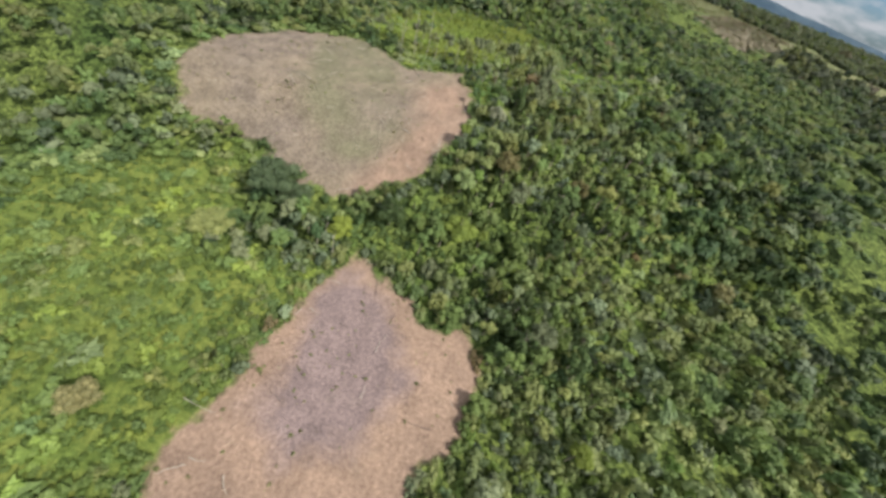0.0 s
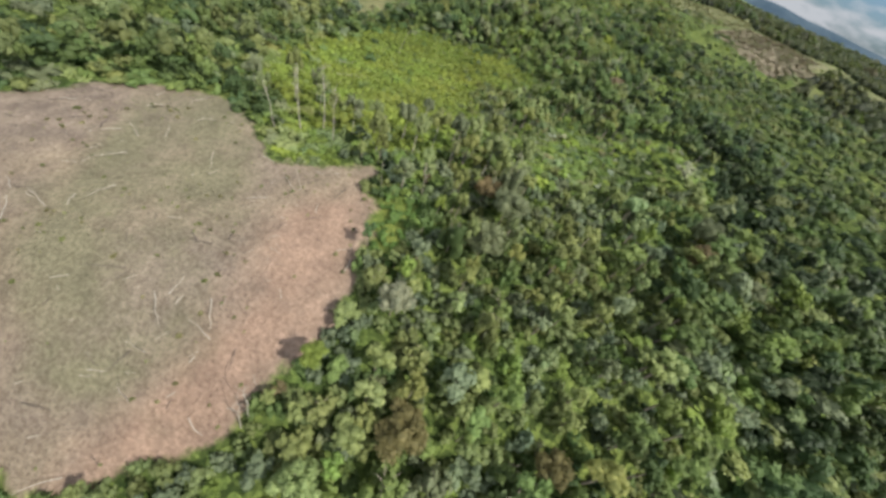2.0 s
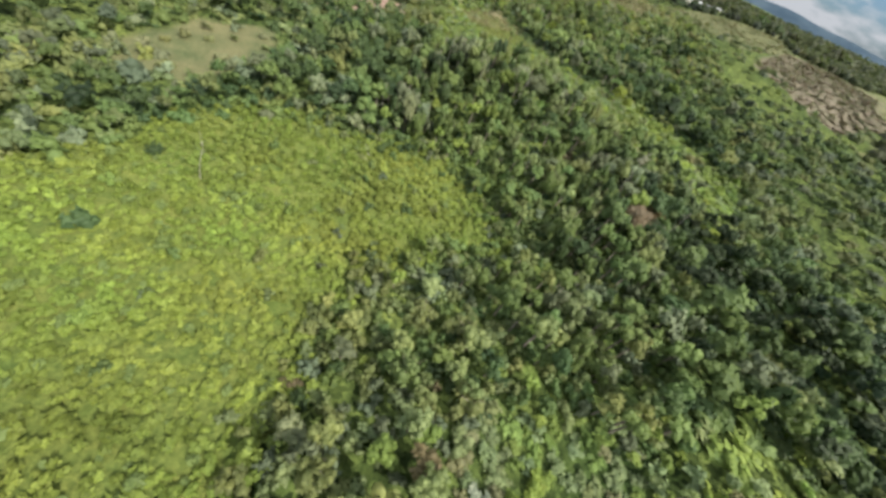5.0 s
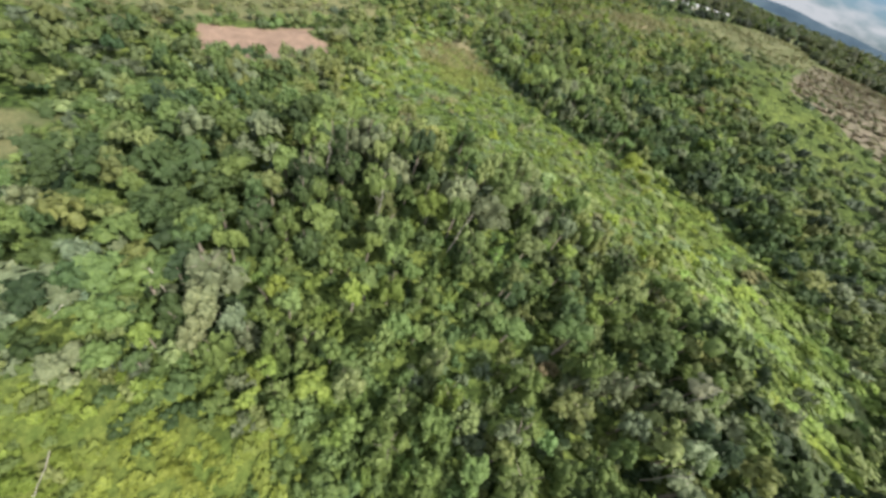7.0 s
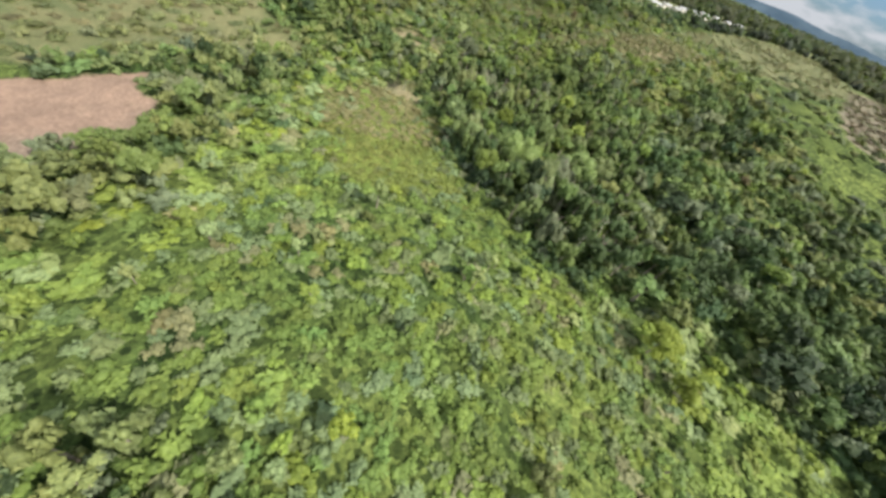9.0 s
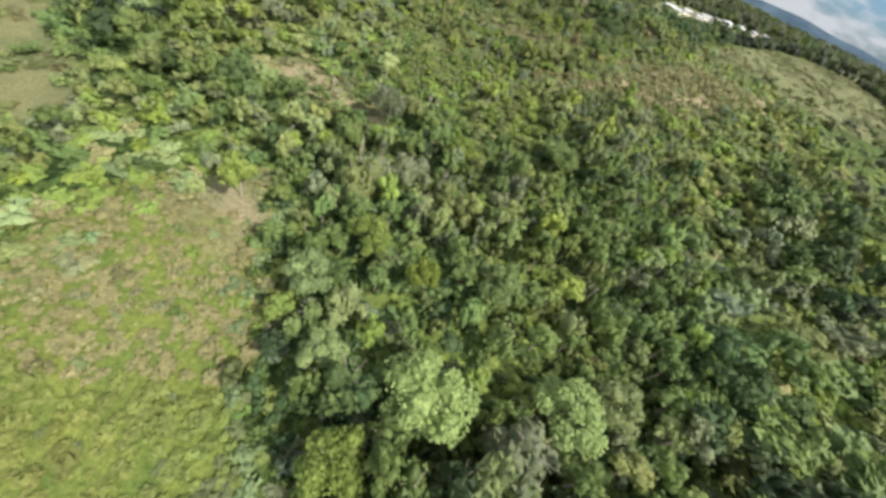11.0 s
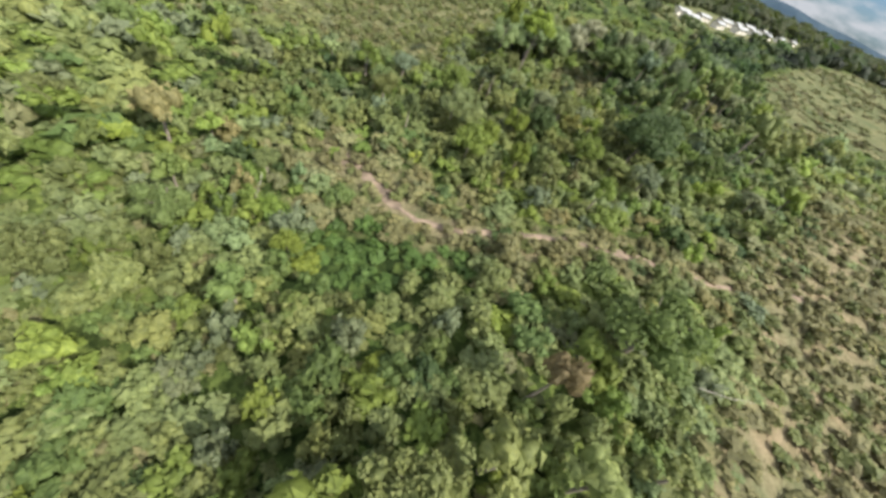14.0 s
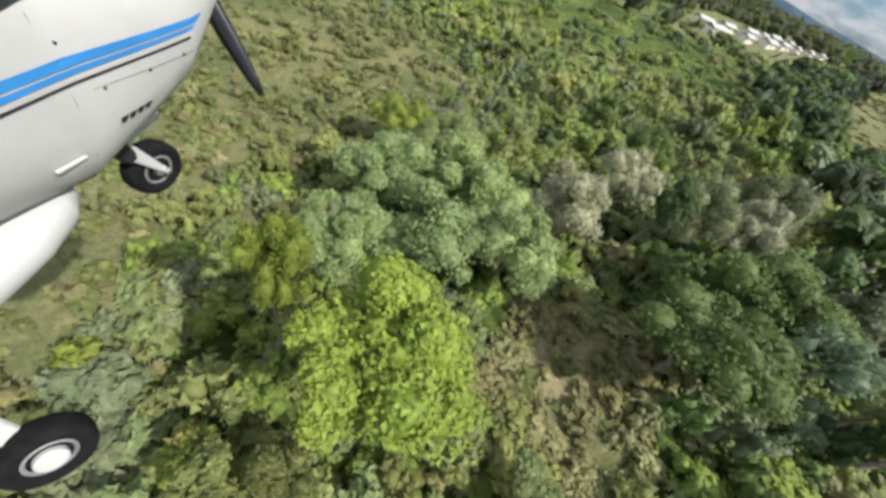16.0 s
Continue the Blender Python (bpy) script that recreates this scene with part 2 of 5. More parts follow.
def terrain(x, y):
    """Height of the bare ground; arrays or numbers."""
    x, y = np.asarray(x, float), np.asarray(y, float)
    s = np.clip((y - 380) / 120, 0, 1)
    z = -5.0 - CANOPY + 6.5 * np.clip(x, -120, 250) / 100 + 13.2 * s * s * (3 - 2 * s)
    for a, b, r, h in HILLS_AT:
        z = z + h * np.exp(-((x - a) ** 2 + (y - b) ** 2) / (2 * r * r))
    # the wooded gully behind the lime ridge
    z = z - 8 * np.exp(-(line_distance(x, y, GULLY) / 8) ** 2)
    # the valley before the first ridge
    k = np.clip((y - 48 - 0.35 * np.clip(x, 0, 90)) / 42, 0, 1)
    b = np.clip((y + 190) / 120, 0, 1)
    z = z - 16 * (1 - k * k * (3 - 2 * k)) * b * b * (3 - 2 * b)
    # low rolling hills far off
    far = np.clip((np.hypot(x - 20, y - 280) - 420) / 900, 0, 1)
    z = z + far * (9 * np.sin(x / 170 + 1.3) * np.sin(y / 230) + 7 * np.sin((x + y) / 310))
    return z


def ground_z(x, y):
    return float(terrain(x, y))


# open ground in the forest: soil (burnt clearings), grass, dry grass; plan outlines in metres
SOIL = (
    ((-19, 52), (-8, 46), (3, 40), (14, 42), (18, 32), (15, 20), (11, 8), (8, -12), (-24, -12), (-25, 12), (-26, 20), (-22, 33), (-21, 40)),
    ((-86, 112), (-78, 124), (-66, 130), (-54, 129), (-45, 124), (-38, 117), (-32, 114), (-25, 120), (-18, 123), (-13, 113), (-8, 97), (-10, 80), (-13, 74), (-21, 67.5),
     (-30, 60), (-40, 61), (-47, 62), (-55, 67), (-66, 67), (-79, 69), (-92, 80), (-92, 98)),
    ((-100, 332), (-79, 360), (-59, 341), (-68, 321), (-82, 313)),
    ((145, 495), (181, 568), (235, 655), (300, 680), (313, 614), (249, 513), (237, 466), (182, 429), (165, 455)),
)
GRASS = (
    ((-57, 136), (-64, 150), (-70, 174), (-66, 200), (-58, 231), (-42, 233), (-24, 224), (-13, 209), (-7, 172), (-1, 152), (0, 142), (-8, 136), (-20, 131), (-36, 133)),
    ((-54, 224), (-48, 234), (-33, 234), (-21, 238), (-9, 241), (0, 237), (8, 228), (12, 220), (-4, 205), (-34, 206)),
    ((-36, 368), (-46, 384), (-40, 392), (-30, 390), (-19, 386), (-11, 376), (-5, 367), (-1, 356), (-22, 350)),
    ((-13, 110), (-12, 117), (-5, 117), (-1, 113), (-5, 107), (-6, 101)),
    ((-96, 24), (-92, 46), (-80, 56), (-69, 56), (-58, 64), (-52, 57), (-50, 38), (-39, 36), (-25, 40), (-27, 18), (-26, 6), (-30, -8), (-90, -8)),
)
PASTURE = (
    ((-9, 529), (-13, 537), (-8, 543), (-12, 550), (-6, 562), (0, 580), (-20, 600), (-120, 620), (-120, 530), (-25, 518)),
    ((60, 560), (108, 590), (160, 560), (230, 640), (330, 900), (200, 800), (90, 640)),
    ((-96, 228), (-100, 258), (-78, 276), (-66, 254), (-72, 230)),
    ((-140, 300), (-108, 322), (-84, 372), (-60, 400), (-110, 430), (-160, 380)),
    ((60, 720), (110, 730), (190, 840), (230, 900), (150, 880), (70, 790)),
    ((236, 480), (330, 560), (420, 760), (300, 640)),
    ((170, 482), (262, 540), (300, 600), (190, 520)),
)
DRY = (
    ((6, 461), (12, 464), (20, 468), (25, 476), (30, 490), (60, 532), (120, 556), (84, 522), (58, 490), (53, 482), (39, 475), (27, 468), (20, 464), (12, 459.5), (6, 458)),
    ((8, 536), (10, 543), (15, 542), (14, 536)),
    ((-38, 371), (-44, 382), (-38, 389), (-34, 397), (-29, 399), (-24, 394), (-20, 386), (-11, 374), (-28, 370)),
    ((-48, 431), (-45, 435), (-37, 434), (-30, 431), (-22, 428), (-20, 425), (-29, 426), (-35, 426.5), (-40, 427)),
    ((-16, 497), (-8, 493.5), (-2, 489.5), (2, 489), (24, 494), (40, 499), (40, 496), (24, 491.5), (8, 488), (0, 486), (-5, 486.5), (-10, 489), (-15, 493)),
)
# open brush: low shrubs, no tall trees
BRUSH_SOUTH = (
    ((-40, 298), (-44, 332), (-56, 402), (-30, 408), (-6, 387), (24, 367), (46, 347), (90, 324), (90, 288), (68, 262), (46, 288), (25, 310), (-18, 290)),
    ((8, 170), (22, 192), (41, 193), (78, 190), (66, 163), (29, 144), (14, 144)),
    ((40, 393), (72, 415), (104, 398), (72, 358), (50, 352)),
)
BRUSH_MIDDLE = (
    ((-48, 128), (-42, 140), (-24, 129), (-24, 121), (-34, 113)),
    ((-70, 54), (-64, 67), (-53, 70), (-47, 66), (-47, 61), (-55, 57), (-62, 48)),
    ((-70, 408), (-25, 412), (10, 414), (45, 408), (110, 396), (138, 470), (130, 560), (95, 640), (-70, 640)),
)
BRUSH = BRUSH_SOUTH + BRUSH_MIDDLE
# drifts of one growth in the forest: dark old trees, fresh green, lime and olive regrowth
DARKWOOD_SOUTH = (
    ((-62, 238), (-60, 288), (-32, 296), (-16, 272), (-12, 248), (-22, 242), (-40, 240)),
    ((14, 48), (35, 54), (34, 41), (20, 32)),
    ((-54, 52), (-52, 66), (-37, 70), (-30, 62), (-28, 47), (-36, 36), (-50, 40)),
    ((-15, 381), (30, 353), (56, 352), (69, 337), (73, 313), (79, 297), (95, 315), (104, 364), (74, 396), (13, 415)),
    ((31, 249), (56, 244), (68, 215), (74, 193), (76, 177), (89, 183), (120, 236), (95, 245), (68, 256), (47, 265)),
    ((-45, 405), (-28, 419), (-3, 405), (18, 395), (37, 377), (37, 356), (25, 347), (-3, 367), (-23, 383)),
)
DARKWOOD_MIDDLE = (
    ((50, 333), (69, 363), (98, 386), (126, 407), (74, 315), (64, 329)),
    ((-71, 191), (-72, 221), (-57, 246), (-41, 226), (-55, 212), (-57, 186)),
    ((32, 236), (54, 240), (69, 229), (80, 209), (89, 192), (77, 172), (63, 167), (67, 188), (55, 203), (44, 215)),
    ((-19, 123), (-14, 124), (-1, 113), (1, 107), (-3, 109), (-12, 114)),
    ((55, 237), (94, 255), (106, 223), (90, 184), (74, 199)),
    ((62, 86), (62, 121), (76, 140), (117, 191), (150, 190), (112, 103), (88, 84)),
)
DARKWOOD_NORTH = (
    ((62, 457), (99, 473), (82, 427), (66, 426)),
    ((46, 589), (94, 645), (87, 601), (55, 551), (39, 545)),
    ((13, 543), (19, 550), (46, 568), (25, 538), (16, 535)),
)
DARKWOOD = DARKWOOD_SOUTH + DARKWOOD_MIDDLE + DARKWOOD_NORTH
GREENWOOD = (((-26, 257), (-14, 270), (14, 271), (17, 259), (-11, 249)), ((-33, 57), (-11, 66), (1, 75), (18, 73), (22, 63), (-16, 50)), ((-16, 246), (0, 257), (12, 248), (14, 233), (0, 234)), ((-7, 158), (5, 166), (8, 161), (3, 145), (-2, 143)))
LIMEWOOD_SOUTH = (
    ((-39, 297), (-28, 337), (-1, 343), (27, 329), (51, 328), (67, 319), (76, 301), (66, 281), (47, 282), (36, 295), (15, 295), (-15, 305), (-27, 291)),
    ((1, 162), (13, 177), (29, 184), (47, 183), (66, 179), (66, 167), (58, 158), (11, 140), (5, 147)),
    ((7, 345), (21, 343), (30, 329), (29, 317), (20, 317), (11, 326)),
    ((-35, 300), (-38, 313), (-34, 324), (-26, 319), (-27, 305), (-29, 292)),
)
LIMEWOOD_MIDDLE = (
    ((41, 345), (58, 353), (80, 329), (86, 303), (88, 281), (72, 270), (59, 274), (57, 294), (47, 316)),
    ((-40, 432), (-34, 452), (-30, 470), (-8, 472), (4, 454), (12, 442), (0, 430)),
    ((32, 188), (56, 199), (78, 178), (58, 153), (35, 150)),
)
LIMEWOOD = LIMEWOOD_SOUTH + LIMEWOOD_MIDDLE
OLIVEWOOD = (((-9, 158), (-12, 192), (0, 206), (10, 192), (14, 178), (6, 166)), ((-6, 106), (-9, 129), (20, 160), (41, 136), (40, 97), (19, 79), (9, 75)), ((-45, 414), (-34, 420), (-24, 417), (-28, 411), (-36, 407)))
# a stand of tall trees on the first ridge
TALLWOOD = (((-18, 110), (-18, 128), (-2, 138), (13, 132), (12, 107), (-4, 105)),)
# growth on the burnt soil: grey-green weeds, raw orange earth, purple-grey ash
WEEDY = (((140, 495), (176, 570), (230, 662), (302, 690), (320, 614), (253, 510), (240, 460), (182, 422), (160, 455)), ((-37, 72), (-48, 80), (-58, 94), (-68, 117), (-65, 128), (-53, 128), (-42, 117), (-34, 101), (-31, 89), (-24, 81), (-29, 74)),)
RAW = (((-22, 52), (-8, 48), (3, 42), (16, 44), (20, 30), (16, 14), (10, -12), (-26, -12), (-28, 14)), ((-105, 333), (-80, 368), (-62, 340), (-75, 322), (-90, 316)), ((-27, 62), (-20, 84), (-23, 104), (-18, 115), (-12, 102), (-10, 86), (-15, 68)))
ASHY = (((-19, 30), (-18, 45), (-12, 44), (-4, 36), (2, 28), (0, 14), (-10, 8), (-18, 16)),)
# the foot track, and the shady grass beside it
TRACK = ((-14, 495), (-9.3, 491.9), (-5.9, 489.4), (-2.7, 487.6), (1.7, 487.5), (6.4, 489.2), (11.5, 490.7), (19.7, 492.3), (27.4, 492.8), (40, 497))
SHADY = (((-10.5, 481.5), (-9, 484.3), (-6, 484.3), (-2, 483.4), (1, 483), (-1.5, 480.6), (-3, 479), (-7, 479)),)


def track_distance(x, y):
    """Metres from the middle of the foot track."""
    return line_distance(x, y, TRACK)


def outline_distance(x, y, outline):
    """Signed distance to a plan outline, positive inside."""
    x, y = np.asarray(x, float), np.asarray(y, float)
    best, inside = np.full(x.shape, 1e9), np.zeros(x.shape, bool)
    for (ax, ay), (bx, by) in zip(outline, outline[1:] + outline[:1]):
        dx, dy = bx - ax, by - ay
        k = np.clip(((x - ax) * dx + (y - ay) * dy) / (dx * dx + dy * dy), 0, 1)
        best = np.minimum(best, np.hypot(x - ax - k * dx, y - ay - k * dy))
        if dy:
            inside ^= ((ay > y) != (by > y)) & (x < ax + (y - ay) * dx / dy)
    return np.where(inside, best, -best)


def cover_of(x, y, outlines):
    return np.max([outline_distance(x, y, o) for o in outlines], axis=0) + 2.0 * wave(x, y, 10, 71) + 1.2 * wave(x, y, 4.5, 72)


def wave(x, y, size, seed=0):
    """Smooth uneven field between -1 and 1."""
    x, y = np.asarray(x, float) / size, np.asarray(y, float) / size
    r = np.random.RandomState(seed)
    total = 0
    for k in range(6):
        a = r.uniform(0, 6.283)
        f = 0.7 + 0.35 * k
        total = total + np.sin(f * (x * math.cos(a) + y * math.sin(a)) * 3 + r.uniform(0, 6.283)) / (1 + 0.35 * k)
    return total / 2.6


def close_woods(x, y):
    """The unbroken woods round the flight line; fields begin beyond their winding edge."""
    w = 34 * wave(x, y, 90, 81) + 14 * wave(x, y, 28, 82)
    return (x > -158 + w) & (x < 214 - w) & (y > -70 + w) & (y < 722 - 0.6 * w)


def mesh_object(name, verts, faces, material, parent=None, smooth=False):
    me = bpy.data.meshes.new(name)
    me.from_pydata([tuple(v) for v in verts], [], [tuple(f) for f in faces])
    me.materials.append(material)
    if smooth:
        me.polygons.foreach_set("use_smooth", [True] * len(me.polygons))
    ob = new(name, me)
    ob.parent = parent
    return ob


def axis_steps(lo, hi, step, far):
    mid = list(np.arange(lo, hi + step, step))
    a, s = [], step
    while (a[-1] if a else lo) > -far:
        s *= 1.18
        a.append((a[-1] if a else lo) - s)
    b, s = [], step
    while (b[-1] if b else hi) < far:
        s *= 1.18
        b.append((b[-1] if b else mid[-1]) + s)
    return np.array(a[::-1] + mid + b)


def make_ground():
    gx, gy = axis_steps(-110, 130, 2.4, 4400), axis_steps(-40, 640, 2.4, 4400)
    X, Y = np.meshgrid(gx, gy)
    x, y = X.ravel(), Y.ravel()
    z = terrain(x, y) + 0.35 * wave(x, y, 9, 3) * (np.abs(x) < 400) * np.clip(track_distance(x, y) / 5 - 0.4, 0, 1)
    w, h = len(gx), len(gy)
    i = np.arange(w * h).reshape(h, w)
    quads = np.stack([i[:-1, :-1].ravel(), i[:-1, 1:].ravel(), i[1:, 1:].ravel(), i[1:, :-1].ravel()], 1)
    me = bpy.data.meshes.new("ground")
    me.from_pydata(np.stack([x, y, z], 1).tolist(), [], quads.tolist())
    me.materials.append(GROUND)
    me.polygons.foreach_set("use_smooth", [True] * len(me.polygons))
    layer = me.color_attributes.new("cover", "FLOAT_COLOR", "POINT")
    rgba = np.ones((len(x), 4))
    for k, outlines in enumerate((SOIL, GRASS, DRY, PASTURE)):
        rgba[:, k] = np.clip(0.5 + cover_of(x, y, outlines) / 12, 0, 1)
    rgba[:, 3] = np.where(close_woods(x, y), rgba[:, 3], np.clip(0.5 - 0.6 * (wave(x, y, 150, 51) + 0.22), rgba[:, 3], 1))
    layer.data.foreach_set("color", rgba.ravel())
    tone = me.color_attributes.new("soil_tone", "FLOAT_COLOR", "POINT")
    rgba = np.ones((len(x), 4))
    for k, outlines in enumerate((WEEDY, RAW, ASHY)):
        rgba[:, k] = np.clip(0.5 + cover_of(x, y, outlines) / (10, 17, 11)[k], 0, 1)
    tone.data.foreach_set("color", rgba.ravel())
    tagged(new("ground", me), "rolling forest ground with burnt soil clearings and grass", "ground", kind="structure")


make_ground()


def make_foot_track():
    """A trodden strip of reddish earth, ragged at both edges and sunk a little into the ground."""
    earth = plain_material("trodden_earth", (0.205, 0.152, 0.105), 0.95, spread=0.45, scale=0.9, bump=0.3)
    r = random.Random(41)
    line = [Vector(p).to_3d() for p in TRACK]
    spine = []
    for a, b in zip(line, line[1:]):
        count = max(2, int((b - a).length / 0.7))
        spine += [a.lerp(b, k / count) for k in range(count)]
    verts, faces = [], []
    for k, p in enumerate(spine):
        ahead = (spine[min(k + 1, len(spine) - 1)] - spine[max(k - 1, 0)]).normalized()
        side = Vector((-ahead.y, ahead.x, 0))
        half = max(0.2, (0.75 if p.x < -5 else 0.34) + 0.14 * math.sin(k * 0.7) + 0.12 * math.sin(k * 0.27) + r.uniform(-0.16, 0.16))
        for f, lift in ((-1.3, -0.12), (-0.8, 0.07), (0, 0.04), (0.8, 0.07), (1.3, -0.12)):
            q = p + side * (half * f + r.uniform(-0.08, 0.08))
            verts.append((q.x, q.y, ground_z(q.x, q.y) + lift))
        if k:
            base = (k - 1) * 5
            faces += [(base + j, base + j + 1, base + j + 6, base + j + 5) for j in range(4)]
    tagged(mesh_object("foot_track", verts, faces, earth, smooth=True), "trodden reddish-tan foot track through dry scrub", "track", kind="structure")


make_foot_track()


def make_far_hills():
    """A ring of hills on the horizon, blue from haze put into their colour."""
    for k, (dist, height, seed) in enumerate(((3650, 60, 4), (4250, 128, 9))):
        verts, faces, n = [], [], 240
        r = random.Random(seed)
        ph = [r.uniform(0, 6.28) for _ in range(8)]
        for i in range(n):
            a = 2 * math.pi * i / n
            top = height * (0.62 + sum(math.sin(a * f + ph[j]) * w for j, (f, w) in enumerate(((3, .16), (5, .12), (9, .1), (14, .07), (23, .05), (41, .03), (67, .02)))))
            c, s = math.cos(a), math.sin(a)
            for d, z in ((dist - 420, -60), (dist - 150, top * 0.55 - 10), (dist, top), (dist + 300, top * 0.4 - 30)):
                verts.append((20 + c * d, 280 + s * d, z))
        for i in range(n):
            for j in range(3):
                p, q = 4 * i + j, 4 * ((i + 1) % n) + j
                faces.append((p, q, q + 1, p + 1))
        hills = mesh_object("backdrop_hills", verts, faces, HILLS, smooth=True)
        tagged(hills, "forested hill range along the horizon, haze painted in blue", "hills", kind="structure")


make_far_hills()

# ---- plants ----


def ball(level):
    bm = bmesh.new()
    bmesh.ops.create_icosphere(bm, subdivisions=level, radius=1)
    v = np.array([p.co[:] for p in bm.verts])
    f = np.array([[p.index for p in q.verts] for q in bm.faces])
    bm.free()
    return v, f


BALLS = {k: ball(k) for k in (1, 2)}


def crown_shape(seed, lumps, level, leaves, leaf, flat=0.75, spread=0.62, lump=(0.32, 0.5), ragged=0.11, tousled=0.3):
    """A crown one unit in radius, its underside open: uneven leaf masses with sprays of leaves over them. Base at z = 0."""
    r = np.random.RandomState(seed)
    V, Fc, count = [], [], 0
    bv, bf = BALLS[level]
    centres = []
    for k in range(lumps):
        a = k * 2.4 + r.uniform(-0.5, 0.5)
        d = spread * math.sqrt((k + 0.35) / lumps)
        size = r.uniform(*lump)
        top = flat * (1 - 0.75 * d * d) + r.uniform(-ragged, ragged)
        c = np.array([d * math.cos(a), d * math.sin(a), max(top - size * 0.8, 0.12)])
        centres.append((c, size))
        bump = 1 + 0.22 * np.sin(bv @ r.uniform(-4, 4, 3) + r.uniform(0, 6)) + r.uniform(-0.12, 0.12, len(bv))
        v = bv * (bump * size * 0.9)[:, None] * np.array([1, 1, 0.82]) + c
        keep = bf[(bv[bf].mean(1)[:, 2] > -0.45)]
        V.append(v)
        Fc.append(keep + count)
        count += len(v)
    tri = np.concatenate(Fc)
    verts = np.concatenate(V)
    # sprays of leaves
    pick = r.randint(0, lumps, leaves)
    d = r.normal(size=(leaves, 3))
    d[:, 2] = np.abs(d[:, 2]) * 0.9 - 0.25
    d /= np.linalg.norm(d, axis=1)[:, None]
    c = np.array([centres[k][0] for k in pick])
    s = np.array([centres[k][1] for k in pick])
    p = c + d * s[:, None] * r.uniform(0.9, 1.25, leaves)[:, None] * np.array([1, 1, 0.85])
    nrm = d * 0.35 + np.array([0.25, -0.1, 0.85]) + r.normal(size=(leaves, 3)) * tousled
    nrm /= np.linalg.norm(nrm, axis=1)[:, None]
    u = np.cross(nrm, r.normal(size=(leaves, 3)))
    u /= np.linalg.norm(u, axis=1)[:, None]
    w = np.cross(nrm, u)
    L = (leaf * r.uniform(0.6, 1.5, leaves))[:, None]
    spray = np.stack([p - u * L * 0.6 - w * L * 0.35, p + u * L * 0.8, p - u * L * 0.35 + w * L * 0.6], 1)
    q0 = len(verts)
    verts = np.concatenate([verts, spray.reshape(-1, 3)])
    k = q0 + 3 * np.arange(leaves)
    lt = np.stack([k, k + 1, k + 2], 1)
    smooth = np.concatenate([np.ones(len(tri), bool), np.zeros(len(lt), bool)])
    return verts, np.concatenate([tri, lt]), smooth


def stem_shape(sides=5, bottom=0.10, top=0.05):
    a = np.arange(sides) * 2 * math.pi / sides
    v = np.concatenate([np.stack([np.cos(a) * bottom, np.sin(a) * bottom, 0 * a], 1), np.stack([np.cos(a) * top, np.sin(a) * top, 0 * a + 1], 1)])
    f = []
    for i in range(sides):
        j = (i + 1) % sides
        f += [(i, j, sides + j), (i, sides + j, sides + i)]
    return v, np.array(f)


def raw_mesh(name, verts, tris, smooth=None, colours=None, material=FOLIAGE, slots=None, extra=None):
    me = bpy.data.meshes.new(name)
    me.vertices.add(len(verts))
    me.vertices.foreach_set("co", np.asarray(verts, np.float32).ravel())
    me.loops.add(3 * len(tris))
    me.loops.foreach_set("vertex_index", np.asarray(tris, np.int32).ravel())
    me.polygons.add(len(tris))
    me.polygons.foreach_set("loop_start", np.arange(0, 3 * len(tris), 3, dtype=np.int32))
    if smooth is not None:
        me.polygons.foreach_set("use_smooth", np.asarray(smooth, bool))
    me.materials.append(material)
    if extra is not None:
        me.materials.append(extra)
    if slots is not None:
        me.polygons.foreach_set("material_index", np.asarray(slots, np.int32))
    if colours is not None:
        rgba = np.ones((len(verts), 4), np.float32)
        rgba[:, :3] = colours
        me.color_attributes.new("plant", "FLOAT_COLOR", "POINT").data.foreach_set("color", rgba.ravel())
    me.update(calc_edges=True)
    return me


# leaf colours by kind of growth
DARK, MID, OLIVE = (0.076, 0.116, 0.046), (0.136, 0.190, 0.064), (0.194, 0.226, 0.088)
GREY, LIME, PALE = (0.172, 0.204, 0.120), (0.186, 0.248, 0.063), (0.205, 0.254, 0.116)
TAN, YELLOW, BROWN = (0.245, 0.240, 0.120), (0.212, 0.268, 0.055), (0.190, 0.155, 0.085)
# darkest green: DARK with shade put into the leaf colour, for hedge and gully
SILVER, DEEP_SHADED = (0.33, 0.35, 0.25), (0.042, 0.066, 0.030)


def scatter(step, x0, x1, y0, y1, seed, jitter=0.48):
    r = np.random.RandomState(seed)
    X, Y = np.meshgrid(np.arange(x0, x1, step), np.arange(y0, y1, step))
    X = X + (np.arange(X.shape[0]) % 2)[:, None] * step * 0.5
    x = X.ravel() + r.uniform(-jitter, jitter, X.size) * step
    y = Y.ravel() + r.uniform(-jitter, jitter, X.size) * step
    return x, y, r


FRESH, MIST = (0.165, 0.225, 0.085), (0.225, 0.300, 0.136)
SHADE, CANARY = (0.105, 0.152, 0.055), (0.205, 0.280, 0.056)
UMBER, BRIGHT = (0.180, 0.165, 0.075), (0.265, 0.355, 0.135)
DUSK, RUSSET = (0.088, 0.128, 0.070), (0.300, 0.245, 0.165)
PALETTE = np.array([DARK, MID, OLIVE, GREY, LIME, PALE, TAN, YELLOW, BROWN, SILVER, DEEP_SHADED, FRESH])

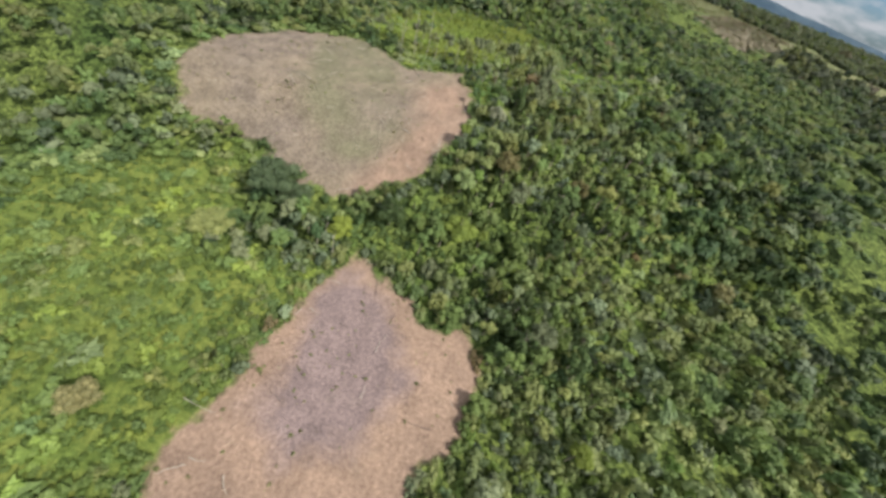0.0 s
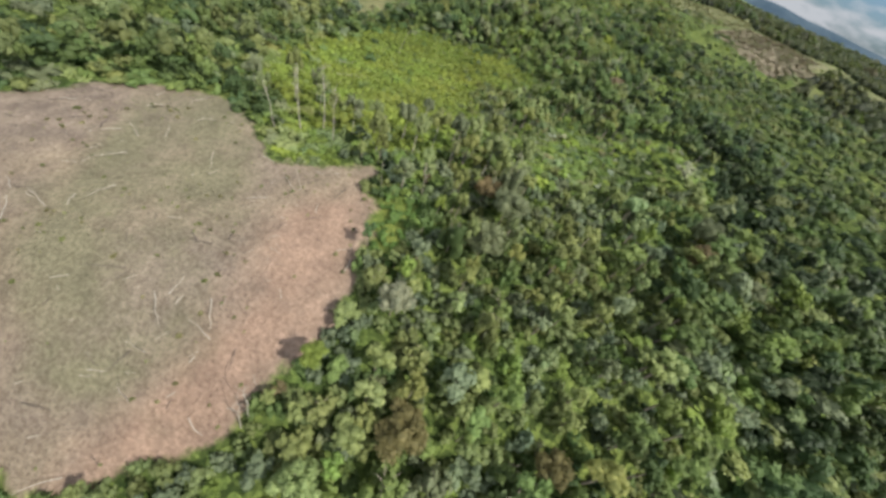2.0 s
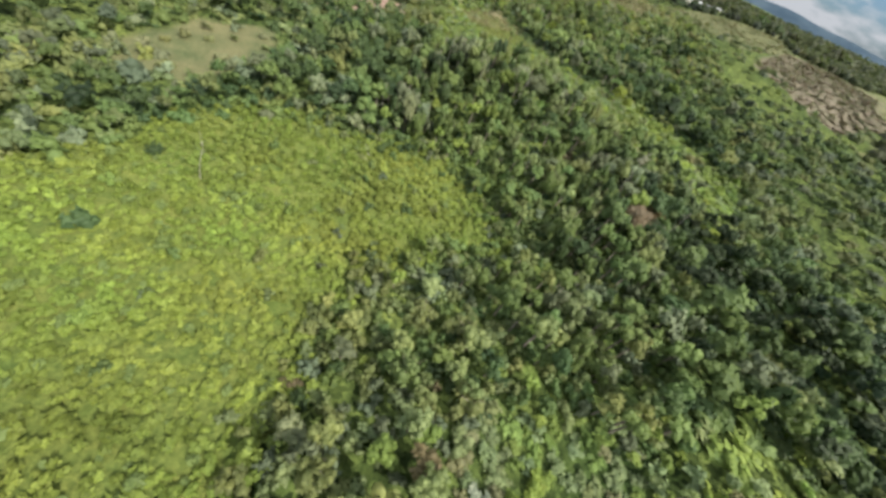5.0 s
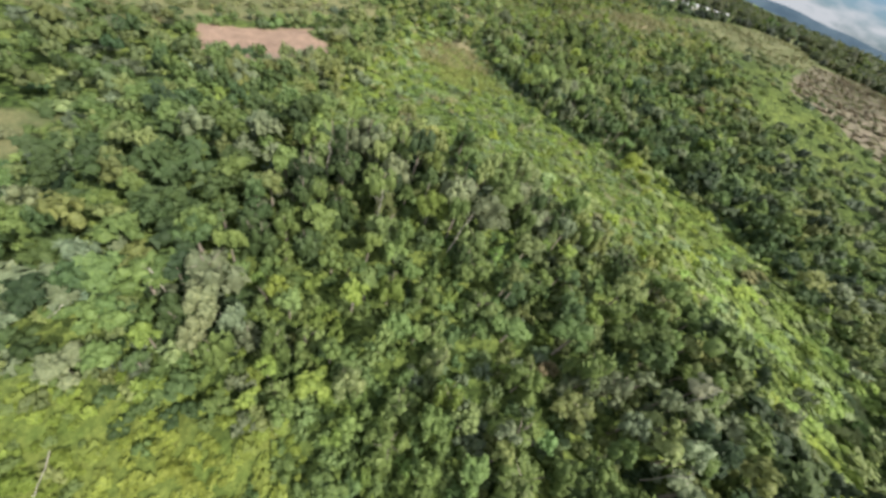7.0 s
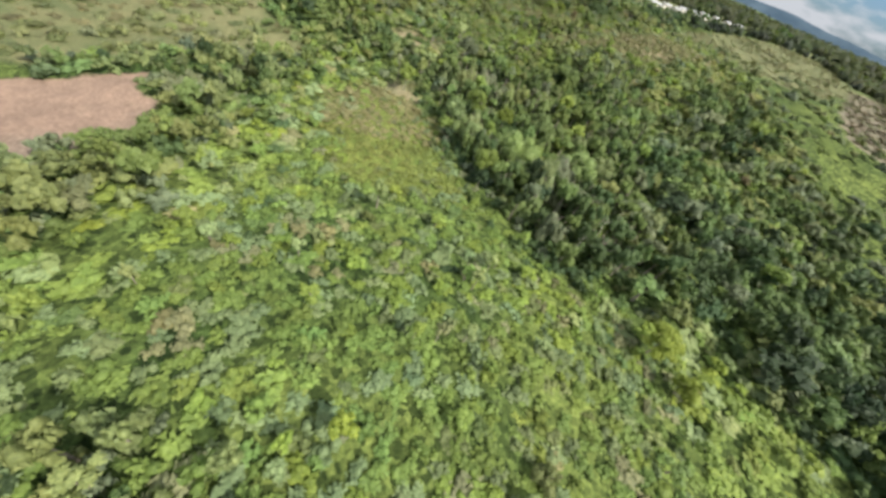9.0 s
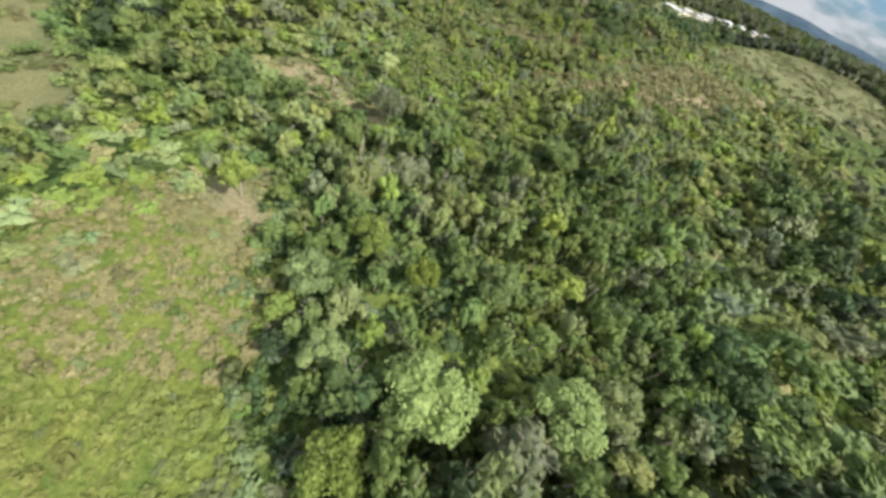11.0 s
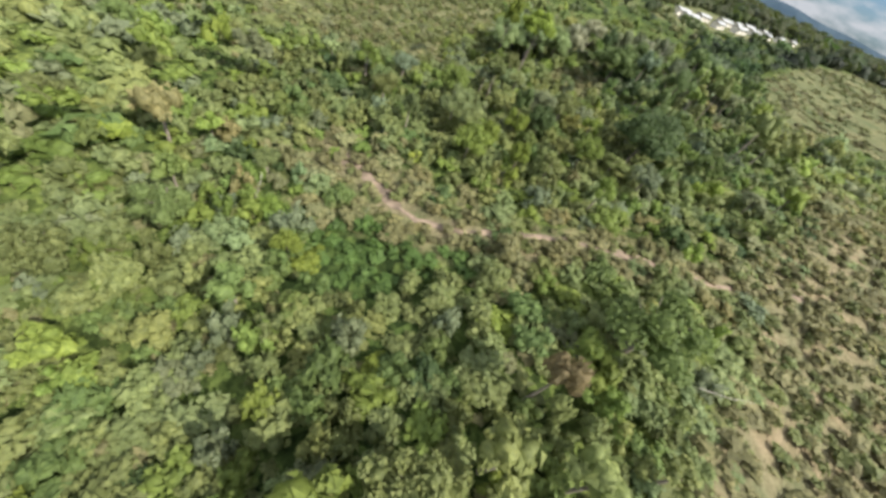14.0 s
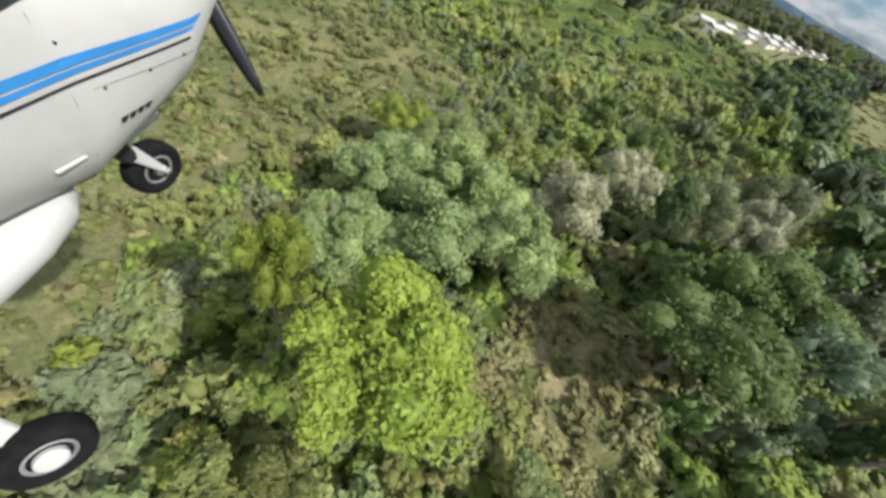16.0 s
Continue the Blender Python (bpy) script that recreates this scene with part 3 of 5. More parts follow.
# kinds of growth: share of each leaf colour; how many spots bear a tree; crown radius; tree height; shrub height
GROWTH = (
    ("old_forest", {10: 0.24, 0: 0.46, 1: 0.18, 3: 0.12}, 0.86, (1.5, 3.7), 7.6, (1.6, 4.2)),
    ("mixed_forest", {0: 0.20, 1: 0.30, 2: 0.20, 3: 0.17, 5: 0.13}, 0.66, (1.3, 3.3), 6.8, (1.4, 3.8)),
    ("olive_regrowth", {2: 0.34, 1: 0.20, 3: 0.17, 5: 0.20, 4: 0.07, 8: 0.02}, 0.42, (1.1, 2.6), 6.0, (1.6, 4.4)),
    ("late_scrub", {2: 0.38, 3: 0.06, 6: 0.07, 1: 0.17, 5: 0.12, 4: 0.14, 7: 0.06}, 0.24, (1.2, 2.5), 4.9, (1.0, 3.6)),
    ("lime_brush", {4: 0.38, 5: 0.20, 2: 0.06, 7: 0.24, 6: 0.06, 1: 0.06}, 0.13, (0.9, 1.9), 3.4, (0.6, 1.8)),
    ("fresh_wood", {1: 0.48, 11: 0.30, 4: 0.12, 0: 0.10}, 0.55, (1.3, 2.9), 6.2, (1.2, 3.4)),
    ("dry_scrub", {6: 0.52, 2: 0.24, 5: 0.16, 4: 0.05, 8: 0.03}, 0.03, (0.8, 1.5), 2.6, (0.6, 1.9)),
    ("green_scrub", {4: 0.26, 1: 0.24, 2: 0.28, 5: 0.12, 7: 0.10}, 0.12, (1.0, 2.0), 3.8, (0.8, 2.6)),
    # nearly all darkest leaves: the gully's shade is painted into the foliage
    ("shaded_gully_wood", {10: 0.86, 0: 0.14}, 0.95, (1.6, 3.4), 7.2, (1.6, 4.0)),
)
SHARE = np.array([np.cumsum([g[1].get(k, 0.0) for k in range(len(PALETTE))]) for g in GROWTH])
TREED = np.array([g[2] for g in GROWTH])
CROWN = np.array([g[3] for g in GROWTH])
TREE_HEIGHT = np.array([g[4] for g in GROWTH])
SHRUB_HEIGHT = np.array([g[5] for g in GROWTH])


def growth_at(x, y, r):
    """Which kind of growth stands where: the drifts of the plan, with mingled edges."""
    edge = r.normal(size=len(x)) * 2.2
    stir = wave(x, y, 46, 11) + 0.3 * r.normal(size=len(x))
    kind = np.where(stir < -0.8, 0, np.where(stir < 0.55, 1, 2))
    kind = np.where((y < 150) & (x > -20) & (stir > -0.2), 2, kind)
    scrub = np.clip((y - 408 + 9 * wave(x, y, 24, 12)) / 26, 0, 1) > r.uniform(size=len(x))
    kind = np.where(scrub, np.where(stir < -1.0, 1, np.where((stir < 0.1) & (y < 474), 2, 3)), kind)
    kind = np.where(cover_of(x, y, BRUSH[:5]) + edge > 0, np.where(stir < -0.5, 2, 4), kind)
    old = cover_of(x, y, DARKWOOD) + edge > 0
    mild = (y > 380) & (y < 440) & (x < 45)
    kind = np.where(old, np.where(r.uniform(size=len(x)) < 0.72, 0, 1), kind)
    kind = np.where(mild & (kind < 3), np.where(stir < -0.4, 1, np.where(stir < 0.3, 5, 2)), kind)
    for outlines, k in ((OLIVEWOOD, 2), (GREENWOOD, 5), (LIMEWOOD, 4)):
        kind = np.where(cover_of(x, y, outlines) + edge > 0, k, kind)
    kind = np.where((kind == 4) & (y > 420), 7, kind)
    kind = np.where(line_distance(x, y, GULLY) + edge < 11, 8, kind)
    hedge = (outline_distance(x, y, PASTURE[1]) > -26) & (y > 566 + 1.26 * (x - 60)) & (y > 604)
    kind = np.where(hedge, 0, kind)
    kind = np.where(cover_of(x, y, GRASS[3:5]) > 0, np.where(stir < 0.2, 5, 7), kind)
    kind = np.where(cover_of(x, y, DRY) + edge > -3, 6, kind)
    return kind


def plant_colours(x, y, r, kind=None):
    """Leaf colour of each plant: small drifts of like colour within a kind of growth."""
    kind = growth_at(x, y, r) if kind is None else kind
    lot = np.mod(0.5 + 0.34 * wave(x, y, 13, 31) + 0.22 * wave(x, y, 4, 32) + 0.22 * r.uniform(-1, 1, len(x)), 1.0)
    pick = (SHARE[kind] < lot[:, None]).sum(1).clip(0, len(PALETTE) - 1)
    lone = r.uniform(size=len(x))
    pick = np.where(lone > 0.988, 4, np.where(lone < 0.012, 0, pick))
    pick = np.where((cover_of(x, y, LIMEWOOD[1:2]) > 0) & (lone > 0.95), 9, pick)
    tone = 1 + 0.11 * r.normal(size=len(x)) + 0.13 * wave(x, y, 17, 33)
    warm = 0.05 * wave(x, y, 26, 34) + 0.04 * r.normal(size=len(x))
    tone = tone * np.where(kind == 4, 1.08, 1.0)
    warm = warm + 0.022 * np.clip((y - 425) / 20, 0, 1)
    return PALETTE[pick] * np.array([0.945, 1.0, 1.02]) * tone[:, None].clip(0.6, 1.5) * np.stack([1 + warm, np.ones(len(x)), 1 - warm], 1)


def open_ground(x, y):
    """How far inside a clearing, in metres (negative: in the forest)."""
    return np.max([cover_of(x, y, o) for o in (SOIL, PASTURE, GRASS, SHADY, DRY)], axis=0)


def gather(name, shapes, x, y, z, radius, height, colours, seed, stem=None, stem_height=None):
    """Many plants in one mesh, each a turned and sized copy of one of the shapes."""
    r = np.random.RandomState(seed)
    which, turn = r.randint(0, len(shapes), len(x)), r.uniform(0, 6.283, len(x))
    V, T, S, C, M, count = [], [], [], [], [], 0
    for k, (sv, st, ss) in enumerate(shapes):
        m = np.where(which == k)[0]
        if not len(m):
            continue
        c, s = np.cos(turn[m])[:, None], np.sin(turn[m])[:, None]
        lean = r.uniform(0.85, 1.15, len(m))[:, None]
        vx = (sv[None, :, 0] * c - sv[None, :, 1] * s) * radius[m][:, None] * lean + x[m][:, None]
        vy = (sv[None, :, 0] * s + sv[None, :, 1] * c) * radius[m][:, None] / lean + y[m][:, None]
        vz = sv[None, :, 2] * height[m][:, None] + z[m][:, None]
        V.append(np.stack([vx, vy, vz], -1).reshape(-1, 3))
        T.append((st[None] + (np.arange(len(m)) * len(sv))[:, None, None]).reshape(-1, 3) + count)
        S.append(np.tile(ss, len(m)))
        C.append(np.repeat(colours[m], len(sv), 0))
        M.append(np.zeros(len(m) * len(st), int))
        count += len(m) * len(sv)
    if stem is not None:
        sv, st = stem
        v = sv[None] * np.stack([radius, radius, z - stem_height + 0.3 * height], 1)[:, None] + np.stack([x, y, stem_height], 1)[:, None]
        V.append(v.reshape(-1, 3))
        T.append((st[None] + (np.arange(len(x)) * len(sv))[:, None, None]).reshape(-1, 3) + count)
        S.append(np.ones(len(x) * len(st), bool))
        C.append(np.full((len(x) * len(sv), 3), 0.1))
        M.append(np.ones(len(x) * len(st), int))
    me = raw_mesh(name, np.concatenate(V), np.concatenate(T), np.concatenate(S), np.concatenate(C), FOLIAGE, np.concatenate(M), BARK)
    return new(name, me)


NEAR = [crown_shape(100 + k, 6 + k % 4, 2, 130, 0.20, flat=0.62 + 0.05 * (k % 4), spread=0.80, lump=(0.22, 0.42), ragged=0.24, tousled=0.3) for k in range(10)]
NEAR_FINE = [crown_shape(170 + k, 9, 1, 900, 0.085, flat=0.7, spread=0.78, lump=(0.22, 0.42), ragged=0.24, tousled=0.25) for k in range(5)]
LARGE = [crown_shape(150 + k, 18, 1, 2200, 0.075, lump=(0.17, 0.36), spread=0.82, ragged=0.30, tousled=0.5) for k in range(4)]
LARGE_FINE = [crown_shape(160 + k, 22, 2, 7000, 0.045, lump=(0.16, 0.36), spread=0.84, ragged=0.34, tousled=0.55) for k in range(4)]
MIDDLE_FINE = [crown_shape(250 + k, 6, 1, 70, 0.27, spread=0.76, lump=(0.24, 0.42), ragged=0.2, tousled=0.26) for k in range(8)]
MIDDLE = [crown_shape(200 + k, 4, 1, 18, 0.36, ragged=0.16) for k in range(6)]
DISTANT = [crown_shape(300 + k, 1, 1, 5, 0.6, lump=(0.7, 0.9), spread=0.2) for k in range(5)]
SHRUB = [crown_shape(520 + k, 4, 1, 46, 0.255, flat=0.8, spread=0.7, lump=(0.26, 0.46), ragged=0.24, tousled=0.3) for k in range(8)]
BUSH = [crown_shape(500 + k, 3, 1, 24, 0.38, flat=0.85, spread=0.62, lump=(0.32, 0.5), ragged=0.2) for k in range(6)]
FINE_BUSH = [crown_shape(550 + k, 8, 1, 160, 0.17, flat=0.85, spread=0.76, lump=(0.22, 0.42), ragged=0.26, tousled=0.25) for k in range(8)]
TUFT = [crown_shape(400 + k, 1, 1, 16, 0.62, flat=0.85, spread=0.3, lump=(0.5, 0.7)) for k in range(5)]
STEM = stem_shape()


def trees_on(x, y, r, kind, scale=1.0):
    """Sizes for trees at these places: crown radius, crown depth, height of the crown's base, ground."""
    edge = np.clip(-open_ground(x, y) / 9, 0.25, 1)
    small, big = CROWN[kind].T
    radius = scale * (small + (big - small) * r.beta(1.3, 2.2, len(x))) * (0.65 + 0.35 * edge)
    odd = r.uniform(size=len(x))
    radius = radius * np.where(odd > 0.93, r.uniform(1.2, 1.45, len(x)), 1.0)
    ground = terrain(x, y)
    tall = (TREE_HEIGHT[kind] + 1.3 * r.normal(size=len(x)).clip(-1.6, 1.8) + 0.5 * (radius - 1.8) + 0.7 * wave(x, y, 13, 35)) * (0.4 + 0.6 * edge)
    tall = np.maximum(tall, 1.6) + 5.0 * (cover_of(x, y, TALLWOOD) > 0) * r.uniform(0.3, 1.1, len(x))
    depth = np.minimum(np.maximum(radius * r.uniform(0.75, 1.1, len(x)), tall * 0.5), tall)
    return radius, depth, ground + np.maximum(tall - depth * 0.80, 0.0), ground


# trees that stand out: x, y, crown radius, height of the top over the ground, colour, what it is
SPECIAL_SOUTH = (
    (0.5, 532.4, 3.1, 11.8, CANARY, "tall yellow-green tree standing out of the scrub"),
    (-4.0, 533.8, 1.25, 12.4, YELLOW, "slender yellow-green tree standing out of the scrub"),
    (-4.4, 540.4, 3.0, 7.6, MIST, "pale misty green spreading crown above the scrub"),
    (0.6, 541.6, 3.4, 8.4, MIST, "pale misty green spreading crown above the scrub"),
    (5.2, 543.4, 3.3, 8.6, MIST, "pale misty green spreading crown above the scrub"),
    (-3.8, 546.2, 3.4, 8.2, MIST, "pale misty green spreading crown above the scrub"),
    (1.6, 547.8, 3.6, 8.8, MIST, "pale misty green spreading crown above the scrub"),
    (-1.5, 552.4, 3.0, 8.2, PALE, "pale green spreading crown above the scrub"),
    (8.8, 549.5, 3.0, 8.8, SILVER, "silvery spreading crown above the scrub"),
    (-6, 556.6, 3.0, 6.6, YELLOW, "yellow-green crown at a grass clearing"),
    (-7, 512, 2.2, 8.0, LIME, "lime green crown above olive scrub"),
    (-44, 57, 5.6, 11.0, DUSK, "dusky blue-green tree standing between two clearings"),
    (-38, 55.5, 4.2, 9.5, DUSK, "dusky blue-green tree standing between two clearings"),
    (-50, 42, 4.2, 6.0, OLIVE, "olive green bushy tree on a green bank"),
    (-15, 60, 3.6, 9.0, DARK, "dark green round tree at a clearing edge"),
    (42, 340, 3.4, 8.0, YELLOW, "bright yellow crown on a ridge"),
    (46, 334, 2.2, 6.5, YELLOW, "bright yellow crown on a ridge"),
    (8, 379.5, 5.0, 9.6, BRIGHT, "bright pale green broad-leaved crown over dark forest"),
    (24.5, 385, 4.6, 9.4, BRIGHT, "bright pale green broad-leaved crown over dark forest"),
    (31, 389, 3.6, 8.6, PALE, "pale green crown over dark forest"),
    (2.5, 370.5, 3.4, 8.4, LIME, "lime green crown over dark forest"),
    (-4, 379, 2.6, 8.4, MIST, "pale misty green crown over dark forest"),
    (-11, 387, 3.2, 8.6, MIST, "pale misty green crown over dark forest"),
    (12, 398, 3.4, 8.6, FRESH, "fresh green round crown over mixed forest"),
    (2, 394, 2.4, 8.4, YELLOW, "yellow-green crown in mixed forest"),
    (-1, 94, 2.4, 8.2, SILVER, "silvery thin crown at a clearing edge"),
    (-2, 72, 2.8, 8.8, MIST, "pale misty green crown at a clearing edge"),
    (-7, 83.4, 1.8, 7.4, LIME, "small lime green tree at a clearing edge"),
    (6.5, 80.5, 3.4, 8.4, UMBER, "brownish drying crown at a clearing edge"),
    (27, 84, 2.6, 8.2, UMBER, "brownish drying crown in mixed forest"),
    (2, 62.5, 4.2, 8.0, LIME, "broad lime green crown at a clearing edge"),
    (63, 81, 2.8, 8.2, TAN, "straw-coloured crown in mixed forest"),
    (26, 69, 2.8, 8.2, DARK, "dark green crown in mixed forest"),
    (41, 264, 2.0, 9.4, SILVER, "silvery thin crown in dark forest"),
)
SPECIAL_MIDDLE = (
    (-7, 396, 3.0, 9.0, LIME, "lime green crown in mixed forest"),
    (19, 511.5, 3.6, 8.0, DARK, "dark green dense crown above scrub"),
    (22, 516.5, 3.8, 8.5, DARK, "dark green dense crown above scrub"),
    (-1, 499, 2.1, 6.0, LIME, "lime green bushy crown above olive scrub"),
    (3, 508, 1.6, 5.8, YELLOW, "small yellow-green crown above olive scrub"),
    (0.4, 503, 1.3, 5.2, YELLOW, "small yellow-green crown above olive scrub"),
    (4.4, 499.6, 1.4, 5.4, YELLOW, "small yellow-green crown above olive scrub"),
    (-5, 507, 2.4, 6.6, PALE, "pale green crown above olive scrub"),
    (5.4, 513.5, 2.4, 6.8, GREY, "grey-green crown above olive scrub"),
    (17, 541, 4.0, 8.4, SHADE, "deep green crown above scrub"),
    (22, 546, 3.8, 9.0, SHADE, "deep green crown above scrub"),
    (12, 552, 2.4, 9.4, SILVER, "silvery thin crown above scrub"),
    (18.7, 553, 2.6, 9.0, GREY, "grey-green thin crown above scrub"),
    (23, 553.5, 2.4, 8.6, SILVER, "silvery thin crown above scrub"),
    (28, 560, 3.0, 9.0, GREY, "grey-green thin crown above scrub"),
    (10, 120, 3.4, 9.0, GREY, "grey-green crown above mixed forest"),
    (8, 110, 3.4, 9.0, GREY, "grey-green crown above mixed forest"),
    (52, 138, 3.4, 9.0, GREY, "grey-green crown above mixed forest"),
    (36, 24, 2.2, 8.5, YELLOW, "small yellow-green crown in dark forest"),
    (77, 81, 3.4, 8.5, TAN, "brownish drying crown in green forest"),
)
SPECIAL_NORTH = (
    (50, 130, 2.8, 8.5, BROWN, "rust-brown drying crown in green forest"),
    (5, 124, 2.6, 8.0, BROWN, "rust-brown drying crown in green forest"),
    (5.5, 278, 3.6, 8.6, GREY, "grey-green crown above mixed forest"),
    (7, 284, 3.2, 8.6, FRESH, "pale green crown above mixed forest"),
    (-3, 275, 2.6, 8.6, LIME, "lime green crown above mixed forest"),
    (16, 480, 3.4, 8.0, MID, "mid green dense crown in olive scrub"),
    (15, 430, 3.8, 8.0, MID, "mid green dense crown in olive scrub"),
    (-2, 422, 3.2, 7.0, LIME, "lime green crown in olive scrub"),
    (40.5, 242, 3.6, 9.5, RUSSET, "pale brown dying crown in dark forest"),
    (45, 246, 2.4, 8.0, BROWN, "brown dying crown in dark forest"),
    (-19, 425, 3.4, 9.5, GREY, "grey-green bare-looking crown above scrub"),
    (-24.5, 53, 3.2, 6.5, YELLOW, "small yellow-green tree between two clearings"),
    (27, 44, 3.8, 9.5, GREY, "grey-green crown above dark forest"),
    (-41, 5, 2.6, 6.0, TAN, "straw-coloured shrub in lime brush"),
    (4, 466, 2.6, 7.0, OLIVE, "olive green crown in scrub"),
)
SPECIAL = SPECIAL_SOUTH + SPECIAL_MIDDLE + SPECIAL_NORTH
# tall thin trees with pale trunks along the front of the long meadow: x, y, crown radius, height
TALL_PALE = (
    (-55, 136, 2.2, 10.5), (-50, 133, 1.9, 9.0), (-46, 138.5, 2.0, 14.5), (-43, 143, 1.8, 9.5), (-38, 136, 2.0, 11.5), (-33, 134, 1.8, 9.0), (-27.5, 132, 2.2, 10.0),
    (-24, 136, 2.0, 9.5), (-20, 128, 2.2, 11.0), (-17.5, 137, 2.4, 10.5), (-13, 132, 2.0, 11.5), (-10, 137, 2.4, 11.5), (-5, 134, 2.2, 12.5), (-2.5, 139, 2.3, 12.0),
    (1, 144, 2.2, 11.5), (-7, 144, 1.8, 9.0), (3, 133, 2.4, 12.5), (1, 171, 2.0, 11.5), (-16, 148, 1.7, 8.5), (9, 138, 2.2, 11.0),
)


def limb_tree(seed, height, radius, thick):
    """Trunk and four rising limbs, tapered, as one mesh; unit-free, in metres."""
    r = random.Random(seed)
    verts, tris = [], []

    def tube(points, radii, sides=6):
        base = len(verts)
        for p, q in zip(points, radii):
            for k in range(sides):
                a = 2 * math.pi * k / sides
                verts.append((p[0] + q * math.cos(a), p[1] + q * math.sin(a), p[2]))
        for i in range(len(points) - 1):
            for k in range(sides):
                a, b = base + i * sides + k, base + i * sides + (k + 1) % sides
                tris.extend([(a, b, b + sides), (a, b + sides, a + sides)])

    lean = (r.uniform(-0.4, 0.4), r.uniform(-0.4, 0.4))
    tube([(0, 0, -0.4), (lean[0] * 0.3, lean[1] * 0.3, height * 0.45), (lean[0], lean[1], height * 0.85)], (thick * 1.25, thick, thick * 0.5))
    for k in range(4):
        a = k * 1.57 + r.uniform(-0.5, 0.5)
        z = height * r.uniform(0.45, 0.62)
        e = radius * r.uniform(0.5, 0.75)
        tube([(lean[0] * 0.4, lean[1] * 0.4, z), (math.cos(a) * e * 0.5, math.sin(a) * e * 0.5, z + height * 0.12), (math.cos(a) * e, math.sin(a) * e, height * 0.82)],
             (thick * 0.55, thick * 0.4, thick * 0.12), 5)
    return np.array(verts), np.array(tris)


COLOUR_NAMES = ("dark green", "mid green", "olive green", "grey-green", "lime green", "pale green", "straw-coloured", "yellow-green", "brown", "silvery", "deep green", "fresh green")


def tree_parts(seed, colour, large, slim=False, fine=False, lofty=False):
    """Meshes of a tree one metre in crown radius and one metre high: crown, trunk."""
    v, t, s = LARGE_FINE[seed % len(LARGE_FINE)] if large and fine else LARGE[seed % len(LARGE)] if large else NEAR[seed % len(NEAR)]
    depth, middle = (0.42, 0.58) if slim else (0.30, 0.74) if lofty else (0.54, 0.48) if large else (0.80, 0.24)
    v = v * np.array([1, 1, depth]) + np.array([0, 0, middle])
    cm = raw_mesh("crown", v, t, s, np.tile(np.array(colour), (len(v), 1)))
    tv, tt = limb_tree(seed, 1.0, 1.0, 0.045)
    tm = raw_mesh("trunk", tv, tt, np.ones(len(tt), bool), None, PALE_WOOD if slim else BARK)
    return cm, tm


SHARED = {}


def plant_tree(x, y, radius, height, colour, label, seed, group="", large=False, slim=False):
    fine, lofty = y > 522, height > 3.3 * radius and large
    key = (tuple(round(c, 4) for c in colour), seed % 5, large, slim, fine, lofty)
    if key not in SHARED:
        SHARED[key] = tree_parts(seed % 5 + len(SHARED), colour, large, slim, fine, lofty)
    cm, tm = SHARED[key]
    tree = new("tree")
    tree.matrix_world = Matrix.LocRotScale((x, y, ground_z(x, y) - 0.1), Euler((0, 0, (seed * 2.399) % 6.283)), (radius, radius, height))
    for name, me in (("crown", cm), ("trunk", tm)):
        ob = new(name, me)
        ob.parent = tree
    tagged(tree, label, "tree", group)
    return tree


for k, (x, y, radius, height, colour, label) in enumerate(SPECIAL):
    plant_tree(x, y, radius, height - 1.0, colour, label, k, large=True)
for k, (x, y, radius, height) in enumerate(TALL_PALE):
    plant_tree(x, y, radius, height, (GREY, PALE, OLIVE)[k % 3], (("grey-green", "pale green", "olive")[k % 3] + " thin crown on a tall pale trunk beside a meadow"), k, "tall pale trees", slim=True)
plant_tree(-29, 397, 2.6, 8.4, LIME, "lone lime green tree with a forked pale trunk beside dry grass", 3, slim=True)
SPECIAL_AT = np.array([(s[0], s[1], s[2]) for s in SPECIAL] + [(-29, 397, 4.0)])


def clear_of_special(x, y, radius):
    d = np.hypot(x[:, None] - SPECIAL_AT[None, :, 0], y[:, None] - SPECIAL_AT[None, :, 1])
    return (d > SPECIAL_AT[None, :, 2] * 0.8 + radius[:, None] * 0.45).all(1)


